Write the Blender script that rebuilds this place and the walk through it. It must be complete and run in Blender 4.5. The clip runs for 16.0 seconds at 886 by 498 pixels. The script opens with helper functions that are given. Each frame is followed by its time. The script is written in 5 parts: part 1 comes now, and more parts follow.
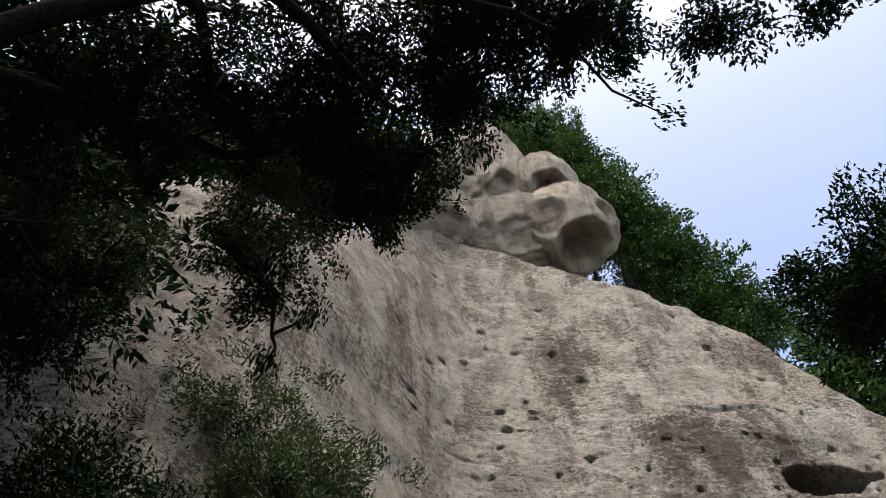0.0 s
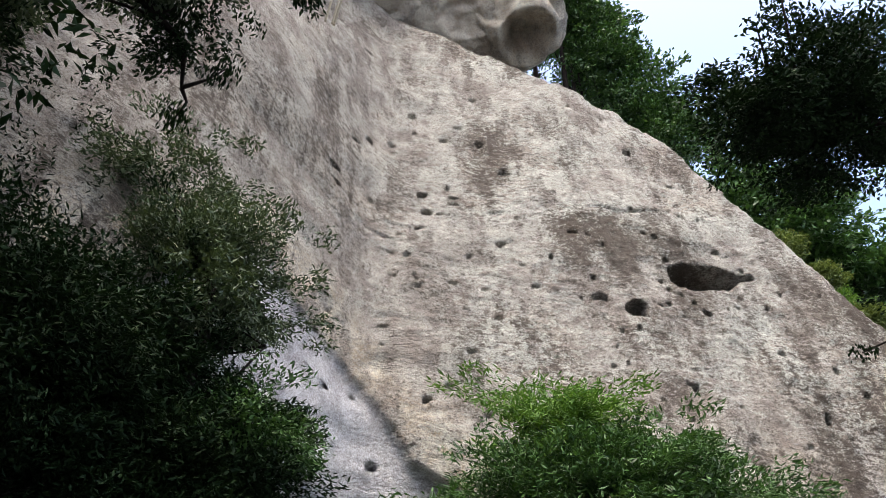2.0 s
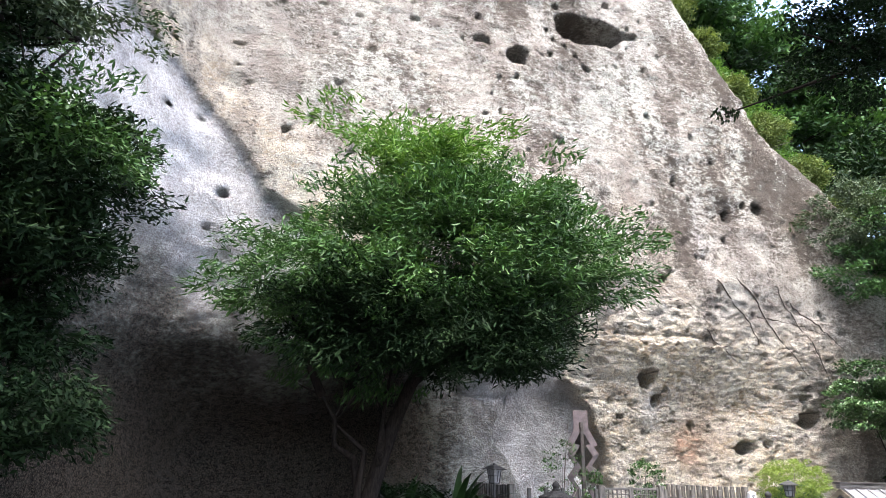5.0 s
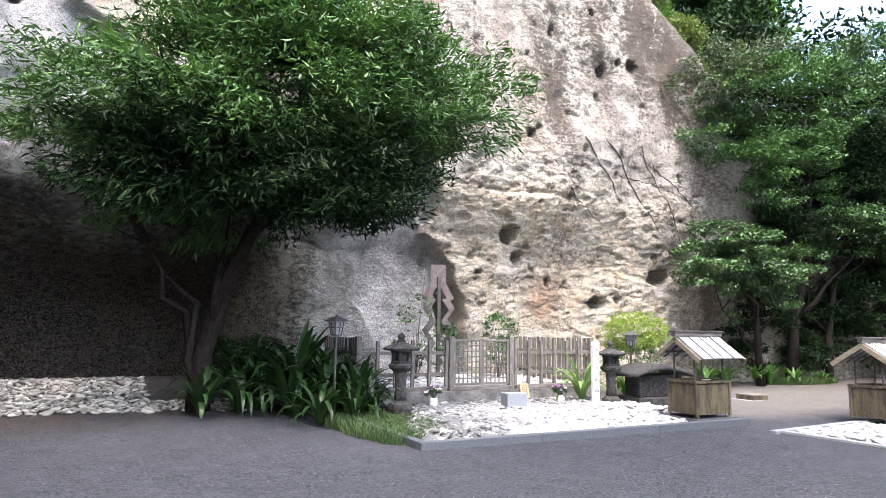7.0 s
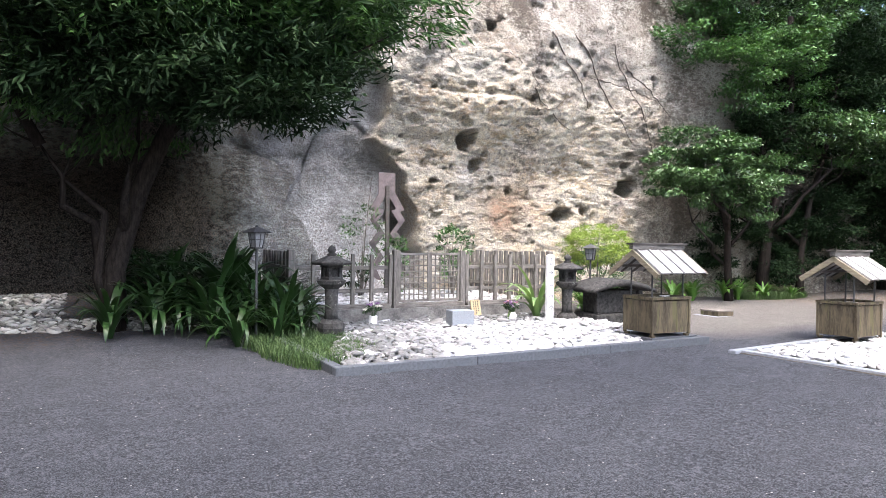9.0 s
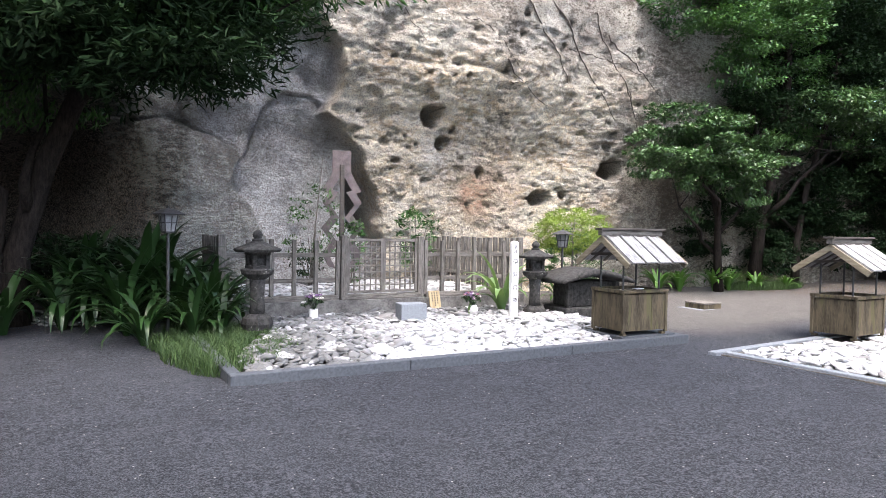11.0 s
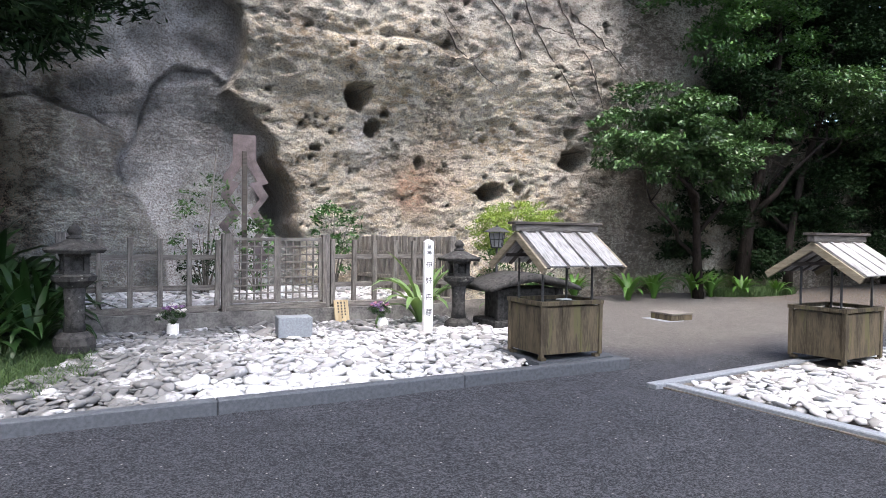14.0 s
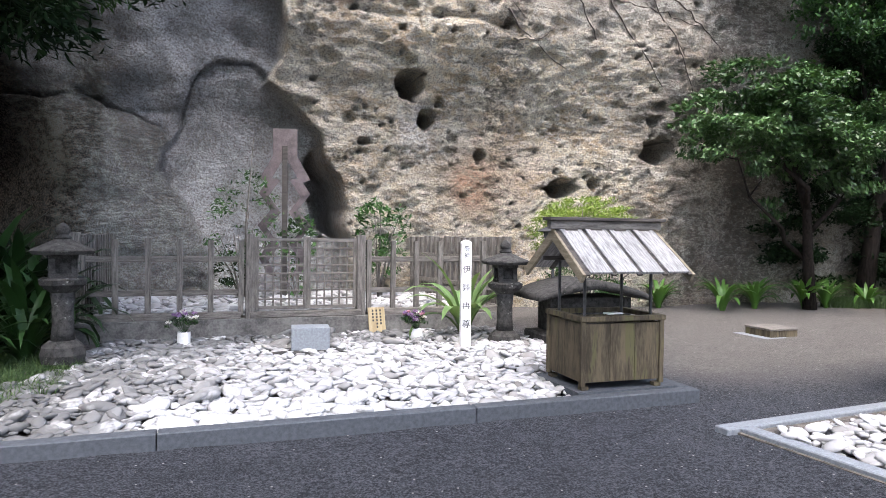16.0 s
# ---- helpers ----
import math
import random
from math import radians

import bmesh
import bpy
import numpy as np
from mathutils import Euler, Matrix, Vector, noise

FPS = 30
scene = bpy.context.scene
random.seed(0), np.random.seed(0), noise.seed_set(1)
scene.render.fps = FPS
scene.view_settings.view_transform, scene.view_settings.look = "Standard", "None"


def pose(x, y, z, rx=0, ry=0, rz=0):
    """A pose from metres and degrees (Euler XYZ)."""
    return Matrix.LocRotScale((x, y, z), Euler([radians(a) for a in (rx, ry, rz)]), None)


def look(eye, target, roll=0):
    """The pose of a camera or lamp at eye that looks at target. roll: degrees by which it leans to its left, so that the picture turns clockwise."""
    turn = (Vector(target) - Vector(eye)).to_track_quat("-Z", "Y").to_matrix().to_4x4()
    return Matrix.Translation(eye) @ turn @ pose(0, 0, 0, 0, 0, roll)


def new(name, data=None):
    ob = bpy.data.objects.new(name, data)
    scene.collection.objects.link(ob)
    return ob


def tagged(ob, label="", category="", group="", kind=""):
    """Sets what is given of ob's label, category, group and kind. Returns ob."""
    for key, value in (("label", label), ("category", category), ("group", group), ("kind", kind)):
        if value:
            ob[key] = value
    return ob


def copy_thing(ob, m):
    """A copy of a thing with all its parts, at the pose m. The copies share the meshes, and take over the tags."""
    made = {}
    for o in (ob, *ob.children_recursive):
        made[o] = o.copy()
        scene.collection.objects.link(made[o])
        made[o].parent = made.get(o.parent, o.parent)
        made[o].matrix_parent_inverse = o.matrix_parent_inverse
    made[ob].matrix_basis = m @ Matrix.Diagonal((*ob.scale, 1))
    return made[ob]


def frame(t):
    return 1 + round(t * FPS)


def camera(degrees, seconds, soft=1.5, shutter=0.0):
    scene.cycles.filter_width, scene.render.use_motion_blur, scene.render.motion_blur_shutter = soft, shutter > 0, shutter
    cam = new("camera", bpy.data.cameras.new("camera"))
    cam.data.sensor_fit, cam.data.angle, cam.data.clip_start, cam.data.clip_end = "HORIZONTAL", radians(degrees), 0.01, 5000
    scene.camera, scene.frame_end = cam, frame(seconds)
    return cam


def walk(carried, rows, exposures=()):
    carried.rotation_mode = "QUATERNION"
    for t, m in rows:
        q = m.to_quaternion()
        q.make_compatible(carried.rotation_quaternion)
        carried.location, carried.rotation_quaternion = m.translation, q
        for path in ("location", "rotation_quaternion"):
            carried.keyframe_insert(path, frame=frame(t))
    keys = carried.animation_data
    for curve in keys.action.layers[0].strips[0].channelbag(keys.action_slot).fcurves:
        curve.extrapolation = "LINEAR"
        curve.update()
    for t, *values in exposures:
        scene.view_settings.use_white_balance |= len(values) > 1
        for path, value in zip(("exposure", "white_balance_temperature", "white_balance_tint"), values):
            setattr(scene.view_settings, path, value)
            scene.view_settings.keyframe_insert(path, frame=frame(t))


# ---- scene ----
cam = camera(67.6, 16.0, soft=0.8)
PATH = [
    (0, (-12.048, -9.879, 1.801), (-12.156, -8.805, 3.485), 4.4),
    (0.5, (-11.884, -9.94, 1.723), (-12.004, -8.73, 3.311), 4.2),
    (1, (-11.797, -9.941, 1.654), (-11.919, -8.586, 3.119), 3.7),
    (1.5, (-11.74, -9.975, 1.602), (-11.755, -8.509, 2.962), 3.3),
    (2, (-11.767, -9.901, 1.568), (-11.653, -8.361, 2.838), 2.3),
    (2.5, (-11.708, -9.854, 1.539), (-11.544, -8.222, 2.684), 1.8),
    (3, (-11.641, -9.81, 1.528), (-11.447, -8.077, 2.507), 1.6),
    (3.5, (-11.606, -9.689, 1.637), (-11.316, -7.921, 2.526), 1.6),
    (4, (-11.58, -9.428, 1.676), (-11.212, -7.649, 2.514), 1.4),
    (4.5, (-11.516, -9.225, 1.713), (-11.11, -7.412, 2.452), 1.2),
    (5, (-11.366, -9.009, 1.759), (-10.811, -7.191, 2.382), 1.2),
    (5.2, (-11.258, -8.929, 1.76), (-10.623, -7.123, 2.34), 1.1),
    (7.3, (-10.107, -7.959, 1.6), (-9.18, -6.193, 1.754), 0.8),
    (7.5, (-9.996, -7.882, 1.586), (-9.062, -6.116, 1.682), 0.7),
    (8, (-9.686, -7.712, 1.571), (-8.748, -5.946, 1.626), 0.7),
    (8.5, (-9.34, -7.487, 1.565), (-8.398, -5.723, 1.578), 0.8),
    (9, (-9.026, -7.356, 1.585), (-8.064, -5.603, 1.568), 0.7),
    (9.5, (-8.7, -7.16, 1.569), (-7.728, -5.412, 1.519), 0.7),
    (11.8, (-7.018, -6.295, 1.565), (-6.057, -4.542, 1.507), 0.9),
    (12, (-6.828, -6.223, 1.534), (-5.872, -4.467, 1.48), 0.7),
    (12.5, (-6.442, -6.051, 1.521), (-5.486, -4.295, 1.468), 0.7),
    (13, (-6.107, -5.813, 1.519), (-5.149, -4.058, 1.466), 0.8),
    (13.5, (-5.733, -5.697, 1.518), (-4.777, -3.941, 1.467), 0.8),
    (14, (-5.383, -5.516, 1.492), (-4.435, -3.756, 1.444), 0.8),
    (14.5, (-5.036, -5.352, 1.492), (-4.099, -3.585, 1.444), 0.9),
    (15, (-4.715, -5.182, 1.472), (-3.866, -3.371, 1.43), 0.8),
    (15.5, (-4.425, -4.938, 1.485), (-3.66, -3.091, 1.441), 0.9),
    (16, (-4.129, -4.748, 1.466), (-3.461, -2.864, 1.421), 0.7),
]
walk(cam, [(t, look(eye, target, roll)) for t, eye, target, roll in PATH], exposures=[(0, 1.35, 7000, 10), (1.5, 1.85, 6700, 10), (3, 2.3, 6400, 10), (5, 2.9, 6250, 10), (7.5, 3.2, 6300, 11), (9.5, 3.05, 6250, 11), (12, 2.68, 6200, 10), (16, 2.52, 6150, 10)])

# ---- world, sun, exposure ----
world = bpy.data.worlds.new("sky")
scene.world = world
world.use_nodes = True
wn = world.node_tree
sky = wn.nodes.new("ShaderNodeTexSky")
sky.sky_type = 'NISHITA'
sky.sun_disc = False
sky.sun_elevation = radians(66)
sky.sun_rotation = radians(-161.6)
sky.air_density, sky.dust_density, sky.ozone_density = 1.0, 5.0, 1.0
wn.nodes["Background"].inputs[1].default_value = 0.15
wn.links.new(sky.outputs[0], wn.nodes["Background"].inputs[0])
sun = new("sun", bpy.data.lights.new("sun", 'SUN'))
sun.data.energy, sun.data.angle, sun.data.color = 0.2, radians(35), (1.0, 0.985, 0.965)
sun.matrix_world = look((-25, -75, 178), (0, 0, 0))


# ---- noise helpers ----
def lattice(ix, iy, iz, seed):
    n = (ix.astype(np.int64) * 374761393 + iy.astype(np.int64) * 668265263 + iz.astype(np.int64) * 1274126177 + seed * 974711) & 0x7FFFFFFF
    n = ((n ^ (n >> 13)) * 1103515245) & 0x7FFFFFFF
    n = ((n ^ (n >> 16)) * 12345677) & 0x7FFFFFFF
    return ((n ^ (n >> 11)) & 0xFFFFF) / 1048575.0


def vnoise(x, y, z, seed=0):
    """Smooth value noise, -1 to 1."""
    x, y, z = np.broadcast_arrays(np.asarray(x, float), np.asarray(y, float), np.asarray(z, float))
    ix, iy, iz = np.floor(x), np.floor(y), np.floor(z)
    u, v, w = [f * f * (3 - 2 * f) for f in (x - ix, y - iy, z - iz)]
    out = 0
    for dx in (0, 1):
        for dy in (0, 1):
            for dz in (0, 1):
                k = lattice(ix + dx, iy + dy, iz + dz, seed)
                out = out + k * (u if dx else 1 - u) * (v if dy else 1 - v) * (w if dz else 1 - w)
    return out * 2 - 1


def fbm(x, y, z, octaves=4, seed=0, gain=0.5):
    out, a = 0, 1.0
    for o in range(octaves):
        out = out + a * vnoise(np.asarray(x) * 2 ** o, np.asarray(y) * 2 ** o, np.asarray(z) * 2 ** o, seed + o)
        a *= gain
    return out


def smooth(a, b, x):
    t = np.clip((np.asarray(x, float) - a) / (b - a), 0, 1)
    return t * t * (3 - 2 * t)


# ---- mesh helpers ----
def part(name, data, material, parent=None, label="", smoothed=False):
    """Links a bmesh (or a mesh) as one mesh object under a thing or a part."""
    if isinstance(data, bmesh.types.BMesh):
        me = bpy.data.meshes.new(name)
        data.to_mesh(me)
        data.free()
    else:
        me = data
    if material and not me.materials:
        me.materials.append(material)
    if smoothed:
        me.polygons.foreach_set("use_smooth", [True] * len(me.polygons))
    ob = new(name, me)
    if parent:
        ob.parent = parent
    if label:
        ob["label"] = label
    return ob


def thing(name, label, category, m, group="", kind=""):
    ob = new(name)
    ob.empty_display_size = 0.2
    ob.matrix_world = m if isinstance(m, Matrix) else pose(*m)
    return tagged(ob, label, category, group, kind)


def grid_mesh(name, x, y, z):
    """A mesh over 2D arrays of coordinates."""
    r, c = x.shape
    me = bpy.data.meshes.new(name)
    co = np.stack([x, y, z], -1).reshape(-1, 3).astype(np.float32)
    i = np.arange(r * c).reshape(r, c)
    q = np.stack([i[:-1, :-1], i[:-1, 1:], i[1:, 1:], i[1:, :-1]], -1).reshape(-1).astype(np.int32)
    quads(me, co, q, 4)
    me.polygons.foreach_set("use_smooth", np.ones(len(me.polygons), bool))
    return me


def quads(me, co, idx, n):
    me.vertices.add(len(co))
    me.vertices.foreach_set("co", co.reshape(-1))
    me.loops.add(len(idx))
    me.loops.foreach_set("vertex_index", idx)
    k = len(idx) // n
    me.polygons.add(k)
    me.polygons.foreach_set("loop_start", np.arange(0, k * n, n, dtype=np.int32))
    me.polygons.foreach_set("loop_total", np.full(k, n, np.int32))
    me.update(calc_edges=True)
    me.validate()


def attribute(me, name, values):
    a = me.attributes.new(name, 'FLOAT', 'POINT')
    a.data.foreach_set("value", np.asarray(values, np.float32).reshape(-1))


def block(bm, size, m=None, bevel=0.0, taper=1.0):
    """Adds a bevelled box, its base centre at m; taper shrinks the top."""
    g = bmesh.ops.create_cube(bm, size=1)
    vs = g["verts"]
    for v in vs:
        k = taper if v.co.z > 0 else 1
        v.co = Vector((v.co.x * size[0] * k, v.co.y * size[1] * k, (v.co.z + 0.5) * size[2]))
    if bevel:
        es = list({e for v in vs for e in v.link_edges})
        r = bmesh.ops.bevel(bm, geom=es, offset=bevel, segments=1, affect='EDGES')
        vs = list({v for f in r["faces"] for v in f.verts} | {v for v in vs if v.is_valid})
    if m is not None:
        bmesh.ops.transform(bm, matrix=m, verts=[v for v in vs if v.is_valid])
    return vs


def blk(size, m=None, bevel=0.0, taper=1.0):
    bm = bmesh.new()
    block(bm, size, m, bevel, taper)
    return bm


def lathe(profile, n=16, m=None, sides=None):
    """A turned solid from (radius, height) pairs."""
    bm = bmesh.new()
    rings = []
    for r, h in profile:
        rings.append([bm.verts.new((r * math.cos(2 * math.pi * (k + 0.5) / n), r * math.sin(2 * math.pi * (k + 0.5) / n), h)) for k in range(n)])
    for a, b in zip(rings, rings[1:]):
        for k in range(n):
            bm.faces.new((a[k], a[(k + 1) % n], b[(k + 1) % n], b[k]))
    bm.faces.new(rings[0][::-1])
    bm.faces.new(rings[-1])
    if m is not None:
        bmesh.ops.transform(bm, matrix=m, verts=bm.verts)
    return bm


def tube(bm, pts, radii, n=8):
    """A tapered limb through the points."""
    rings = []
    pts = [Vector(p) for p in pts]
    for i, p in enumerate(pts):
        d = (pts[min(i + 1, len(pts) - 1)] - pts[max(i - 1, 0)]).normalized()
        a = d.orthogonal().normalized()
        if rings:
            a = (last - d * last.dot(d)).normalized()
        last = a
        b = d.cross(a)
        rings.append([bm.verts.new(p + (a * math.cos(2 * math.pi * k / n) + b * math.sin(2 * math.pi * k / n)) * radii[i]) for k in range(n)])
    for r, s in zip(rings, rings[1:]):
        for k in range(n):
            f = bm.faces.new((r[k], r[(k + 1) % n], s[(k + 1) % n], s[k]))
            f.smooth = True
    bm.faces.new(rings[-1])
    bm.faces.new(rings[0][::-1])


def leaf_mesh(name, centres, rng, length=0.09, width=0.035, up=0.4, outward=None):
    """Many separate folded leaves, one at each centre."""
    n = len(centres)
    d = rng.normal(size=(n, 3))
    d[:, 2] = d[:, 2] * 0.7 - 0.1
    if outward is not None:
        d = d + outward * 0.9
    d /= np.linalg.norm(d, axis=1, keepdims=True) + 1e-9
    w = rng.normal(size=(n, 3))
    w[:, 2] *= 0.3
    w -= d * (w * d).sum(1, keepdims=True)
    w /= np.linalg.norm(w, axis=1, keepdims=True) + 1e-9
    nn = np.cross(d, w)
    L = length * rng.uniform(0.6, 1.3, (n, 1))
    W = width * rng.uniform(0.7, 1.3, (n, 1))
    droop = nn * L * 0.16
    a = centres - d * L * 0.5
    b = centres + w * W * 0.5 + droop * 0.6
    c = centres + d * L * 0.5
    e = centres - w * W * 0.5 + droop * 0.6
    co = np.stack([a, b, c, e], 1).reshape(-1, 3).astype(np.float32)
    me = bpy.data.meshes.new(name)
    i = np.arange(n) * 4
    idx = np.stack([i, i + 1, i + 2, i, i + 2, i + 3], 1).reshape(-1).astype(np.int32)
    quads(me, co, idx, 3)
    return me


def crown_points(rng, clumps, per, spread):
    """Leaf centres gathered round twig ends."""
    c = np.repeat(clumps, per, axis=0)
    off = rng.normal(size=c.shape)
    off /= np.linalg.norm(off, axis=1, keepdims=True)
    off *= spread * rng.uniform(0.1, 1.0, (len(c), 1)) ** 0.6
    off[:, 2] *= 0.5
    return c + off


# ---- materials ----
def material(name, rough=0.8, spec=0.3, metal=0.0):
    mt = bpy.data.materials.new(name)
    mt.use_nodes = True
    nt = mt.node_tree
    b = nt.nodes["Principled BSDF"]
    b.inputs["Roughness"].default_value = rough
    b.inputs["Specular IOR Level"].default_value = spec
    b.inputs["Metallic"].default_value = metal
    return mt, nt, b


def node(nt, kind, **kw):
    n = nt.nodes.new(kind)
    for k, v in kw.items():
        if k in n.inputs:
            n.inputs[k].default_value = v
    return n


def coords(nt, scale=(1, 1, 1), kind="Object"):
    tc = nt.nodes.new("ShaderNodeTexCoord")
    mp = nt.nodes.new("ShaderNodeMapping")
    mp.inputs["Scale"].default_value = scale
    nt.links.new(tc.outputs[kind], mp.inputs[0])
    return mp.outputs[0]


def noise_of(nt, vec, scale, detail=6.0, rough=0.6):
    n = node(nt, "ShaderNodeTexNoise", Scale=scale, Detail=detail, Roughness=rough)
    nt.links.new(vec, n.inputs["Vector"])
    return n.outputs[0]


def ramp(nt, fac, stops):
    r = nt.nodes.new("ShaderNodeValToRGB")
    e = r.color_ramp.elements
    while len(e) < len(stops):
        e.new(0.5)
    for k, (p, c) in enumerate(stops):
        e[k].position = p
        e[k].color = (*c, 1) if isinstance(c, tuple) else (c, c, c, 1)
    nt.links.new(fac, r.inputs[0])
    return r.outputs[0]


def mix(nt, fac, a, b, mode='MIX'):
    m = nt.nodes.new("ShaderNodeMix")
    m.data_type = 'RGBA'
    m.blend_type = mode
    for s, v in ((0, fac), (6, a), (7, b)):
        if isinstance(v, bpy.types.NodeSocket):
            nt.links.new(v, m.inputs[s])
        elif s == 0:
            m.inputs[0].default_value = v
        else:
            m.inputs[s].default_value = (*v, 1)
    return m.outputs[2]


def times(nt, a, b, op='MULTIPLY'):
    m = nt.nodes.new("ShaderNodeMath")
    m.operation = op
    m.use_clamp = True
    for s, v in ((0, a), (1, b)):
        if isinstance(v, bpy.types.NodeSocket):
            nt.links.new(v, m.inputs[s])
        else:
            m.inputs[s].default_value = v
    return m.outputs[0]


def attr(nt, name):
    a = nt.nodes.new("ShaderNodeAttribute")
    a.attribute_name = name
    return a.outputs["Fac"]


def bump(nt, bsdf, height, strength=0.5, distance=0.02):
    b = node(nt, "ShaderNodeBump", Strength=strength, Distance=distance)
    nt.links.new(height, b.inputs["Height"])
    nt.links.new(b.outputs[0], bsdf.inputs["Normal"])


def plain(name, c1, c2, scale=8.0, rough=0.8, spec=0.3, metal=0.0, stretch=(1, 1, 1), strength=0.3, dist=0.005, fleck=None):
    """A mottled surface between two colours, with fine relief."""
    mt, nt, b = material(name, rough, spec, metal)
    v = coords(nt, stretch)
    n = noise_of(nt, v, scale)
    n2 = noise_of(nt, v, scale * 7, 3.0)
    f = times(nt, times(nt, n, 0.65), times(nt, n2, 0.35), 'ADD')
    col = ramp(nt, f, [(0.40, c1), (0.60, c2)])
    if fleck:
        col = mix(nt, ramp(nt, noise_of(nt, v, fleck[1], 4.0), [(fleck[2], 0.0), (fleck[2] + 0.08, 1.0)]), col, fleck[0])
    info = nt.nodes.new("ShaderNodeObjectInfo")
    hsv = nt.nodes.new("ShaderNodeHueSaturation")
    nt.links.new(col, hsv.inputs["Color"])
    nt.links.new(times(nt, times(nt, info.outputs["Random"], 0.3), 0.85, 'ADD'), hsv.inputs["Value"])
    hsv.inputs["Value"].default_value = 1
    nt.links.new(hsv.outputs[0], b.inputs["Base Color"])
    bump(nt, b, f, strength, dist)
    return mt


def rock_material():
    mt, nt, b = material("weathered_tuff", 0.95, 0.12)
    v = coords(nt)
    flat = coords(nt, (1, 1, 1.7))
    tall = coords(nt, (1, 1, 0.2))
    big = noise_of(nt, v, 0.45, 5)
    mid = noise_of(nt, v, 1.3, 9, 0.68)
    fine = noise_of(nt, v, 10, 9, 0.75)
    flake = noise_of(nt, flat, 6.5, 12, 0.74)
    chip = noise_of(nt, flat, 17, 8, 0.72)
    grit = noise_of(nt, v, 32, 5, 0.7)
    streak = noise_of(nt, tall, 0.9, 9, 0.66)
    coarse = noise_of(nt, flat, 2.4, 12, 0.78)
    # grey-beige weathered face
    cool = ramp(nt, mid, [(0.40, (0.325, 0.29, 0.255)), (0.5, (0.45, 0.42, 0.37)), (0.60, (0.58, 0.555, 0.495))])
    # cream tuff, whiter and greyer in broken patches
    cream = ramp(nt, mid, [(0.38, (0.56, 0.43, 0.28)), (0.47, (0.76, 0.64, 0.45)), (0.58, (0.86, 0.78, 0.62))])
    cream = mix(nt, ramp(nt, flake, [(0.48, 0.0), (0.53, 0.8)]), cream, (0.79, 0.75, 0.655))
    col = mix(nt, attr(nt, "warm"), cool, cream)
    # brownish mauve stain running down in streaks
    stain = times(nt, ramp(nt, streak, [(0.49, 0.0), (0.57, 1.0)]), times(nt, attr(nt, "stain"), 0.62))
    col = mix(nt, stain, col, (0.31, 0.275, 0.25))
    # pale greenish lichen crust with broken edges
    crust = times(nt, ramp(nt, times(nt, times(nt, coarse, 0.65), times(nt, big, 0.35), 'ADD'), [(0.49, 0.0), (0.51, 1.0)]), attr(nt, "crust"))
    col = mix(nt, times(nt, crust, 0.85), col, ramp(nt, fine, [(0.42, (0.54, 0.57, 0.49)), (0.57, (0.80, 0.82, 0.75))]))
    # small white scabs
    scab = times(nt, ramp(nt, noise_of(nt, flat, 4.3, 10, 0.7), [(0.615, 0.0), (0.63, 1.0)]), attr(nt, "crust"))
    col = mix(nt, times(nt, scab, 0.8), col, (0.80, 0.79, 0.76))
    # rust-coloured and chalky patches
    col = mix(nt, times(nt, attr(nt, "rust"), ramp(nt, flake, [(0.44, 0.1), (0.54, 0.8)])), col, (0.55, 0.29, 0.165))
    col = mix(nt, times(nt, attr(nt, "chalk"), ramp(nt, flake, [(0.40, 0.35), (0.52, 1.0)])), col, (0.83, 0.81, 0.77))
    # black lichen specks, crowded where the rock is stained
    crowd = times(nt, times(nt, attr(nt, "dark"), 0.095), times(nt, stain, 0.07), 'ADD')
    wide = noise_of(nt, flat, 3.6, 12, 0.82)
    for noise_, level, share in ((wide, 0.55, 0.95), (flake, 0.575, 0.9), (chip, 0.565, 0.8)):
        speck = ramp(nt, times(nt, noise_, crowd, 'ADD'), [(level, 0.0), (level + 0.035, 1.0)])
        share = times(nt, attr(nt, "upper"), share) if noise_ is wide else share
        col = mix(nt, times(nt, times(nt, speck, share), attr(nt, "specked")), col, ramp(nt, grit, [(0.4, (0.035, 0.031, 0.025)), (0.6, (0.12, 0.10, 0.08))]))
    # bluish grey of the sheltered wall
    grey = ramp(nt, times(nt, times(nt, mid, 0.6), times(nt, fine, 0.4), 'ADD'), [(0.41, (0.40, 0.405, 0.42)), (0.48, (0.66, 0.665, 0.69)), (0.56, (0.86, 0.865, 0.885))])
    grey = mix(nt, ramp(nt, chip, [(0.585, 0.0), (0.62, 0.55)]), grey, (0.16, 0.155, 0.155))
    col = mix(nt, attr(nt, "sheltered"), col, grey)
    # damp streaks; the same colour paints shade into cave, pits and slot
    damp_and_shade = ramp(nt, times(nt, times(nt, flake, 0.6), times(nt, streak, 0.4), 'ADD'), [(0.42, (0.045, 0.047, 0.045)), (0.50, (0.15, 0.155, 0.145)), (0.57, (0.40, 0.43, 0.40))])
    col = mix(nt, attr(nt, "damp_and_shade"), col, damp_and_shade)
    # near-black colour paints the shade under the overhang and the tree
    col = mix(nt, times(nt, attr(nt, "recess_shade"), 0.93), col, ramp(nt, flake, [(0.44, (0.014, 0.013, 0.012)), (0.56, (0.055, 0.05, 0.045))]))
    col = mix(nt, times(nt, ramp(nt, grit, [(0.44, 0.9), (0.50, 0.0)]), 0.7), col, (0.24, 0.20, 0.165))
    nt.links.new(col, b.inputs["Base Color"])
    h = times(nt, times(nt, flake, 0.55), times(nt, times(nt, chip, 0.3), times(nt, grit, 0.15), 'ADD'), 'ADD')
    bump(nt, b, h, 1.0, 0.42)
    return mt


